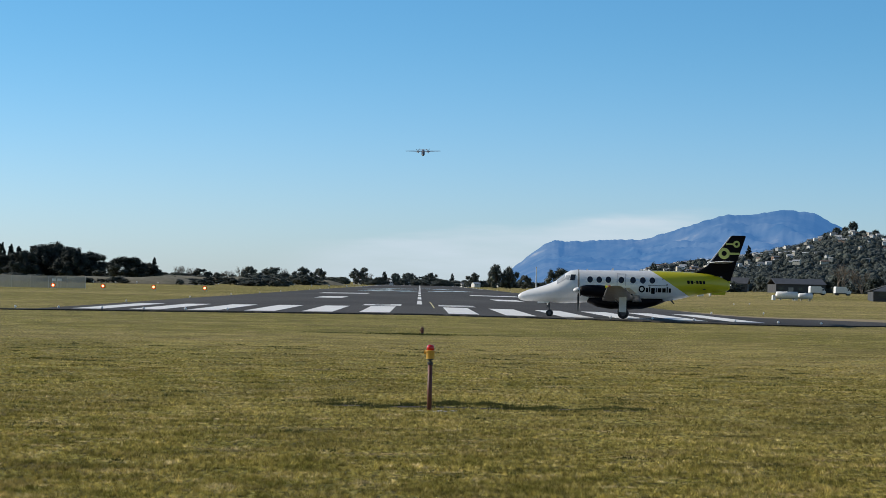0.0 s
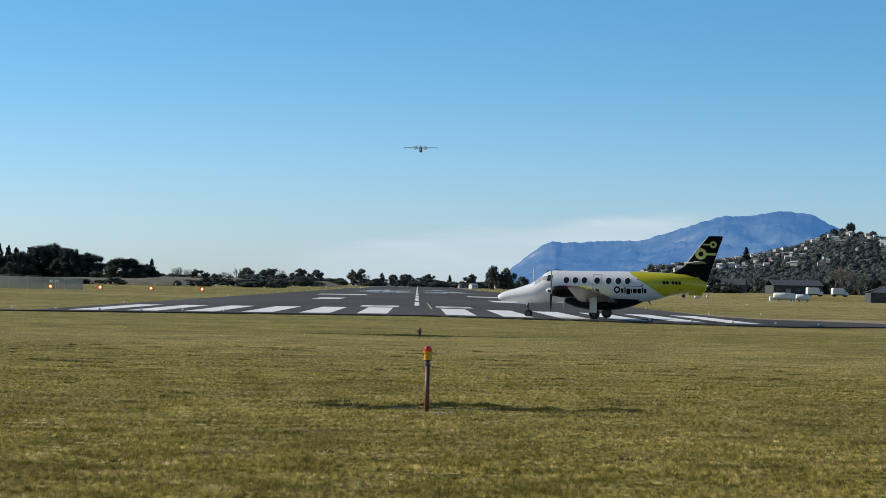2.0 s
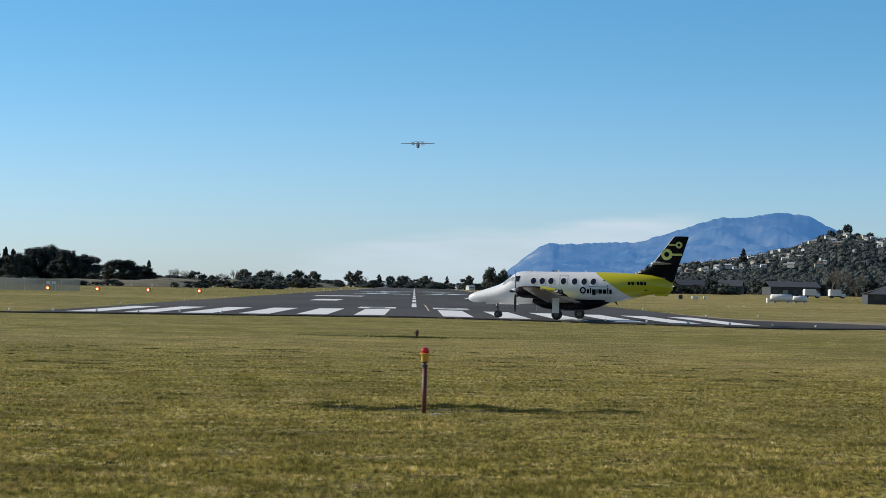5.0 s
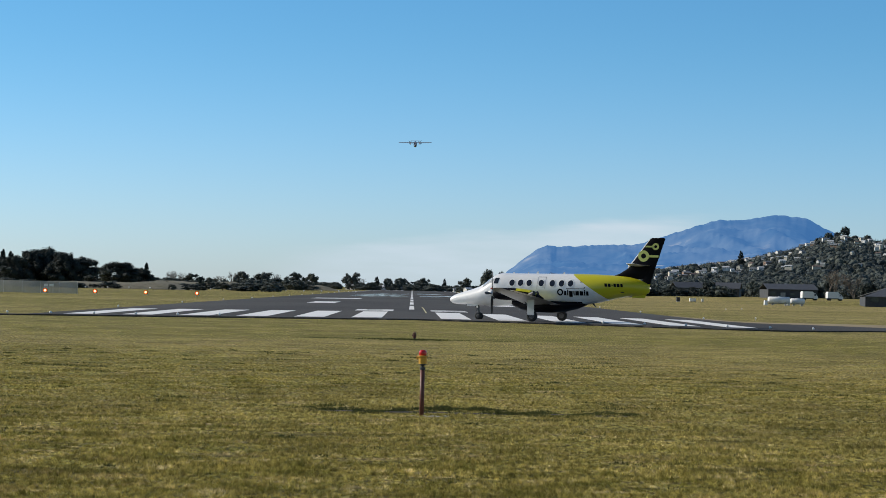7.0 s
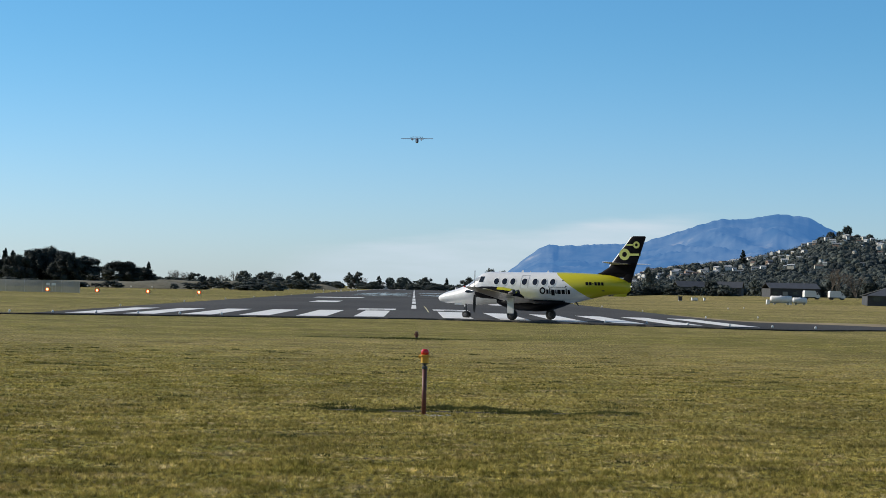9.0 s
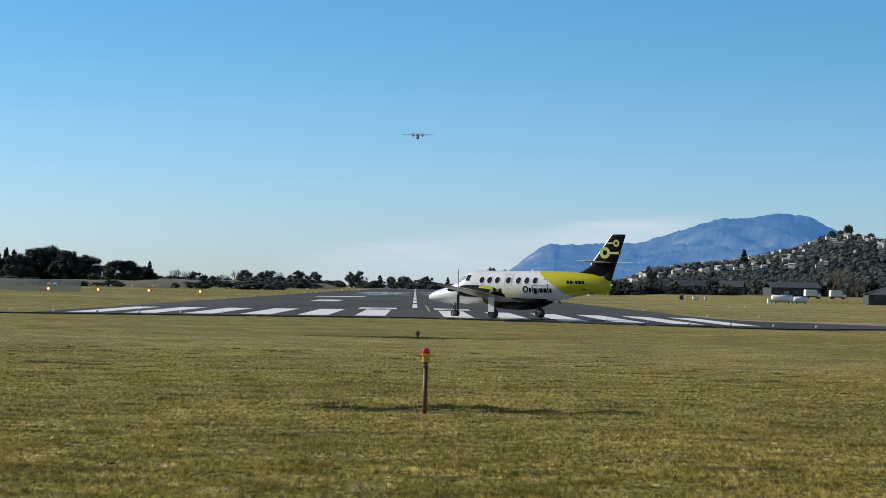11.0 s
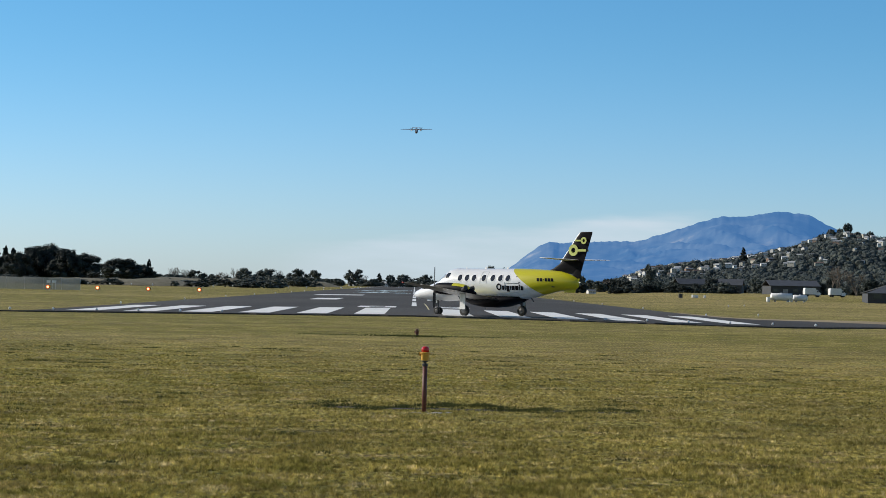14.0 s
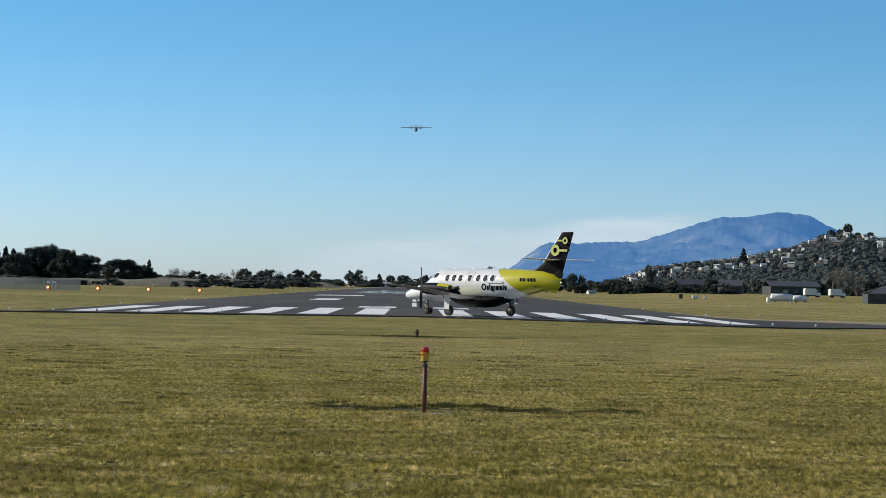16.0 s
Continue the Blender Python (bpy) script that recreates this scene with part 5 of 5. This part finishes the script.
def make_approach_lamp(x, y, tall, label, case=M_AMBER, globe=M_RED_GLASS):
    ob = tagged(empty("approach_lamp", pose(x, y, float(gz(x, y)))), label, "lamp", "approach lamps")
    h = tall
    part("post", tube(bmesh.new(), (0, 0, -0.1), (0, 0, h - 0.31), 0.036, 0.036, 16), M_RUST, ob, "red-brown steel post", smooth=True)
    part("collar", turned(bmesh.new(), [(0.02, h - .32), (.045, h - .31), (.045, h - .28), (.022, h - .265), (.022, h - .25), (.05, h - .24), (.05, h - .225), (.02, h - .22)], 14), M_DARK, ob)
    body = part("housing", turned(bmesh.new(), [(.03, h - .225), (.062, h - .22), (.068, h - .12), (.088, h - .115), (.088, h - .095), (.06, h - .09)], 18), case, ob, "yellow lamp housing")
    part("clip", box(bmesh.new(), -.1, -.012, h - .15, -.066, .012, h - .09, .004), case, body)
    part("globe", turned(bmesh.new(), [(.058, h - .095), (.062, h - .05), (.055, h - .02), (.035, h - .004), (.006, h)], 18), globe, ob, "glass globe", smooth=True)
    return ob


make_approach_lamp(0.19, 31.3, 1.03, "red and yellow approach lamp on a red-brown post")
far_lamp = make_approach_lamp(0.13, 76.2, 0.30, "short brown approach lamp low in the grass", M_RUST, M_BROWN_GLASS)
bm = bmesh.new()
rs_pad = np.random.RandomState(9)
for k in range(9):
    a = rs_pad.uniform(-0.15, 0.42)
    r = rs_pad.uniform(0.03, 0.09)
    turned(bm, [(r, -0.02), (r * 0.9, 0.006), (r * 0.3, 0.012)], 7, "z", (0.19 + a, 31.2 + rs_pad.uniform(-0.25, 0.1), 0.0))
tagged(part("concrete_rubble", bm, M_CONCRETE), "broken pale concrete round the lamp post's foot", "concrete", kind="stuff")
# flat sheet for a worn rut behind the lamp, its shade painted as dark earth
bm = bmesh.new()
xs = np.linspace(-1.6, 3.5, 60)
va = [bm.verts.new((x, 31.9 + 0.12 * noise.noise((x * 2, 0, 0)), 0.006)) for x in xs]
vb = [bm.verts.new((x, 32.25 + 0.25 * noise.noise((x * 1.5, 4, 0)), 0.006)) for x in xs]
for k in range(59):
    bm.faces.new((va[k], va[k + 1], vb[k + 1], vb[k]))
tagged(part("bare_rut", bm, M_SHADED_SOIL), "narrow rut of bare earth, shade put into its dark colour", "soil", kind="structure")


def make_marker(name, label):
    ob = tagged(empty(name), label, "runway light", "runway lights")
    part("stem", tube(bmesh.new(), (0, 0, -0.05), (0, 0, 0.14), 0.05, 0.05, 8), M_STEEL, ob)
    part("head", turned(bmesh.new(), [(.06, .12), (.13, .14), (.14, .2), (.1, .28), (.03, .33)], 12), M_WHITE, ob, "white frosted head", smooth=True)
    return ob


def make_markers():
    proto = make_marker("runway_light", "small white runway edge light on a short stem")
    spots = [(s * x, 125.0) for s in (-1, 1) for x in (12.0, 14.6, 17.2, 19.8, 22.5, 25.2)]
    spots += [(s * 24.3, 166 + 46 * k) for s in (-1, 1) for k in range(22)]
    spots += [(43, 273), (47.8, 289), (30.2, 175)]
    for x, y in spots:
        copy_thing(proto, pose(x, y, float(gz(x, y)) + 0.02)).scale = (0.6, 0.6, 0.72)
    # taxiway markers far to one side
    for k in range(15):
        y = 560 + 6 * k
        copy_thing(proto, pose(-0.163 * y + 6.2 * k, y, 0.0)).scale = (1.5, 1.5, 1.6)
    for o in list(proto.children_recursive) + [proto]:
        bpy.data.objects.remove(o)


make_markers()


def make_papi(x, y):
    ob = tagged(empty("approach_path_light", pose(x, y, float(gz(x, y)))), "box-shaped approach path light glowing orange-red", "airfield light", "approach path lights")
    part("case", box(bmesh.new(), -0.32, -0.35, 0.32, 0.32, 0.6, 0.88, 0.03), M_AMBER, ob)
    for k in (-1, 1):
        part("leg", tube(bmesh.new(), (k * 0.24, 0, -0.1), (k * 0.24, 0, 0.36), 0.03, n=8), M_STEEL, ob)
    part("lens", turned(bmesh.new(), [(.13, -.40), (.2, -.37), (.2, -.34)], 18, "y", (0, 0, 0.60)), M_PAPI, ob, "glowing orange-red lens")
    # glowing ring added for the red halo of glare round the lens
    part("filter_ring", turned(bmesh.new(), [(.205, -.385), (.26, -.37), (.26, -.34)], 18, "y", (0, 0, 0.60)), M_HALO, ob, "added red ring, glowing as the lens's halo")
    return ob


M_HALO = glow("red_halo", (0.9, 0.08, 0.03), 0.8)
M_PAPI = glow("approach_path_lens", (1.0, 0.17, 0.06), 14.0)
for k, (x, y) in enumerate(((-56.3, 308), (-49.0, 310), (-41.3, 311), (-33.7, 314))):
    make_papi(x, y)


# ---------------------------------------------------------------- fence, banks
def make_fence():
    ob = tagged(empty("mesh_fence", pose(0, 326, 0)), "long grey mesh fence with steel posts", "fence")
    ma = surf("grey_wire_mesh", (0.46, 0.44, 0.40), (0.58, 0.56, 0.52), 0.9, 4.0, 0.4)
    nt = ma.node_tree
    mix, tr = nt.nodes.new("ShaderNodeMixShader"), nt.nodes.new("ShaderNodeBsdfTransparent")
    mix.inputs[0].default_value = 0.48
    nt.links.new(tr.outputs[0], mix.inputs[1])
    nt.links.new(nt.nodes["Principled BSDF"].outputs[0], mix.inputs[2])
    nt.links.new(mix.outputs[0], nt.nodes["Material Output"].inputs[0])
    for k in range(12):
        x = -54.4 - 3 * k
        g = float(gz(x, 326))
        part("panel", box(bmesh.new(), x - 2.96, -0.015, g + 0.05, x - 0.04, 0.015, g + 2.0), ma, ob)
        part("post", tube(bmesh.new(), (x, 0, g - 0.1), (x, 0, g + 2.02), 0.03, n=8), M_STEEL, ob)


make_fence()


def make_bank(name, x0, x1, y, h, depth, label):
    xs, ts = np.linspace(x0, x1, 70), np.linspace(0, 1, 9)
    X, T = np.meshgrid(xs, ts)
    Y = y + T * depth
    end = smooth01(X, x0, x0 + 12) * (1 - smooth01(X, x1 - 12, x1))
    Z = np.sin(np.pi * T) ** 0.7 * h * end * (1 + 0.25 * rough(X, Y, 14.0)) - 0.15
    i, j = np.meshgrid(np.arange(8), np.arange(69), indexing="ij")
    a = (i * 70 + j).ravel()
    me = np_mesh(name, np.stack([X, Y, Z], -1).reshape(-1, 3), np.stack([a, a + 1, a + 71, a + 70], -1), True)
    tagged(add_mesh(name, me, M_DRY), label, "bank", kind="structure")


make_bank("earth_bank_1", -190, -62, 590, 1.9, 22, "low dry grass bank below the dark trees")
make_bank("earth_bank_2", -128, -58, 760, 2.6, 26, "dry brown grass bank with dark scrub")
make_bank("earth_bank_3", -95, -30, 880, 2.4, 26, "dry brown grass bank at the airfield edge")


# ---------------------------------------------------------------- tanks, trucks and sheds
M_TANK = surf("white_tank_paint", (0.66, 0.66, 0.65), (0.8, 0.8, 0.79), 0.4, 3.0, 0.6)
M_SHED = surf("dark_shed_cladding", (0.035, 0.037, 0.042), (0.06, 0.063, 0.07), 0.8, 3.0, 0.4)
M_SHED_ROOF = surf("dark_shed_roof", (0.05, 0.055, 0.065), (0.08, 0.086, 0.098), 0.7, 3.0, 0.4)


def make_tank(x, y, length, r, label):
    z = float(gz(x, y))
    ob = tagged(empty("fuel_tank", pose(x, y, z, 0, 0, 4)), label, "tank")
    part("shell", turned(bmesh.new(), [(.05, -length / 2 - .2), (r * .6, -length / 2 - .14), (r, -length / 2), (r, length / 2), (r * .6, length / 2 + .14), (.05, length / 2 + .2)], 24, "x", (0, 0, r + 0.3)), M_TANK, ob, smooth=True)
    for k in (-0.32, 0.32):
        part("saddle", box(bmesh.new(), k * length - .12, -r * .8, -0.05, k * length + .12, r * .8, r * 0.75), M_CONCRETE, ob)
    part("hatch", turned(bmesh.new(), [(.2, 2 * r + .26), (.2, 2 * r + .42), (.05, 2 * r + .45)], 12), M_STEEL, ob)
    part("end_frame", box(bmesh.new(), -length / 2 - 1.0, -r * .7, 0, -length / 2 - .35, r * .7, r * 1.3, .05), M_WHITE, ob)
    return ob


def make_cabinet(x, y, w, h, d, material, label):
    ob = tagged(empty("equipment_cabinet", pose(x, y, float(gz(x, y)), 0, 0, 8)), label, "cabinet")
    part("case", box(bmesh.new(), -w / 2, -d / 2, 0.12, w / 2, d / 2, h, 0.04), material, ob)
    part("lid", box(bmesh.new(), -w / 2 - .05, -d / 2 - .05, h + .002, w / 2 + .05, d / 2 + .05, h + .06, 0.02), material, ob)
    part("plinth", box(bmesh.new(), -w / 2 + .05, -d / 2 + .05, -0.1, w / 2 - .05, d / 2 - .05, 0.12), M_CONCRETE, ob)


make_cabinet(66.7, 500, 0.9, 1.1, 0.7, M_DARK, "dark equipment cabinet in the grass")
make_cabinet(70.3, 500, 1.5, 0.75, 0.8, M_WHITE, "low white equipment cabinet in the grass")
make_cabinet(72.2, 496, 0.5, 0.7, 0.5, M_WHITE, "small white cabinet in the grass")


def make_board(x, y, w):
    ob = tagged(empty("marker_board", pose(x, y, 0)), "plain white marker board on two short legs", "sign")
    part("panel", box(bmesh.new(), -w / 2, -.04, 0.95, w / 2, .04, 1.35, 0.02), M_WHITE, ob)
    for k in (-1, 1):
        part("leg", tube(bmesh.new(), (k * w * .35, 0, -.1), (k * w * .35, 0, .97), .03, n=8), M_STEEL, ob)


def make_mast(x, y, h):
    ob = tagged(empty("mast", pose(x, y, 0)), "slender white mast beyond the far end of the runway", "mast")
    part("pole", tube(bmesh.new(), (0, 0, -0.2), (0, 0, h), 0.32, 0.2, 12), M_WHITE, ob)
    part("cap", turned(bmesh.new(), [(.24, h), (.34, h + .1), (.3, h + .5), (.05, h + .6)], 12), M_STEEL, ob)


make_mast(58.2, 1000, 10.4)
make_board(-59.0, 323, 0.6)
make_board(-58.1, 323, 0.7)


make_tank(81.0, 440, 4.6, 0.80, "white horizontal fuel tank on concrete saddles")
make_tank(85.5, 442, 2.9, 0.66, "small grey-white horizontal tank on saddles")


def make_truck(x, y, label):
    z = float(gz(x, y))
    ob = tagged(empty("box_truck", pose(x, y, z, 0, 0, 6)), label, "truck")
    ob.scale = (0.82, 0.82, 0.82)
    bm = bmesh.new()
    prof = [(-2.1, .75), (-2.1, 2.35), (-1.9, 2.75), (1.2, 2.75), (1.5, 2.5), (1.5, .75)]
    loft(bm, [[(a, s * 1.15, b) for a, b in prof] for s in (-1, 1)])
    part("box_body", bm, M_TANK, ob, "white box body")
    bm = loft(bmesh.new(), [[(a, s * 1.05, b) for a, b in ((1.6, .5), (1.6, 2.2), (2.1, 2.2), (2.6, 1.4), (2.9, 1.3), (2.9, .5))] for s in (-1, 1)])
    part("cab", bm, M_WHITE, ob)
    part("side_window", box(bmesh.new(), 1.75, -1.08, 1.45, 2.25, -1.04, 2.0), M_GLASS_DARK, ob)
    part("chassis", box(bmesh.new(), -2.1, -.5, .45, 2.8, .5, .75), M_DARK, ob)
    for wx in (-1.3, 2.2):
        for s in (-1, 1):
            part("wheel", turned(bmesh.new(), [(.2, s * .9 - .12), (.42, s * .9 - .12), (.42, s * .9 + .12), (.2, s * .9 + .12)], 16, "y", (wx, 0, .42)), M_RUBBER, ob)
    return ob


make_truck(101.3, 510, "white box truck parked before a dark shed")
make_truck(108.2, 512, "white box truck with a stained body parked by a shed")


def make_shed(x, y, w, d, h, rise, label, turn=0, z=None, hip=0.0):
    z = float(gz(x, y)) if z is None else z
    ob = tagged(empty("shed", pose(x, y, z, 0, 0, turn)), label, "shed")
    part("wall", box(bmesh.new(), -w / 2, -d / 2, -0.5, w / 2, d / 2, h), M_SHED, ob)
    bm = bmesh.new()
    e, g, r = w / 2 + .4, d / 2 + .4, w / 2 + .4 - hip
    loft(bm, [[(k * e, -g, h), (k * r, 0, h + rise), (k * e, g, h), (k * e, g, h + .15), (k * r, 0, h + rise + .15), (k * e, -g, h + .15)] for k in (-1, 1)])
    part("roof", bm, M_SHED_ROOF, ob, "dark metal roof")
    for k in range(max(2, int(w / 4))):
        xx = -w / 2 + (k + .5) * w / max(2, int(w / 4))
        part("roller_door" if k % 2 else "window", box(bmesh.new(), xx - 1, -d / 2 - .05, .0 if k % 2 else 1.0, xx + 1, -d / 2 + .05, 2.2), M_GREY_WING if k % 2 else M_GLASS_DARK, ob)
    return ob


make_shed(117.5, 470, 22, 16, 2.2, 2.5, "dark low shed with a broad dark hipped roof", -8, hip=7.0)
make_shed(151, 800, 20, 14, 3.4, 2.2, "long dark low hangar at the foot of the hill", 4)
make_shed(165, 640, 14, 8, 3.2, 1.0, "dark workshop at the airfield edge", 0)
make_shed(129, 930, 15, 10, 3.6, 2.6, "dark gabled building below the hill", 10)
make_shed(147, 930, 12, 10, 3.6, 2.8, "dark gabled building below the hill", -15)

motions()
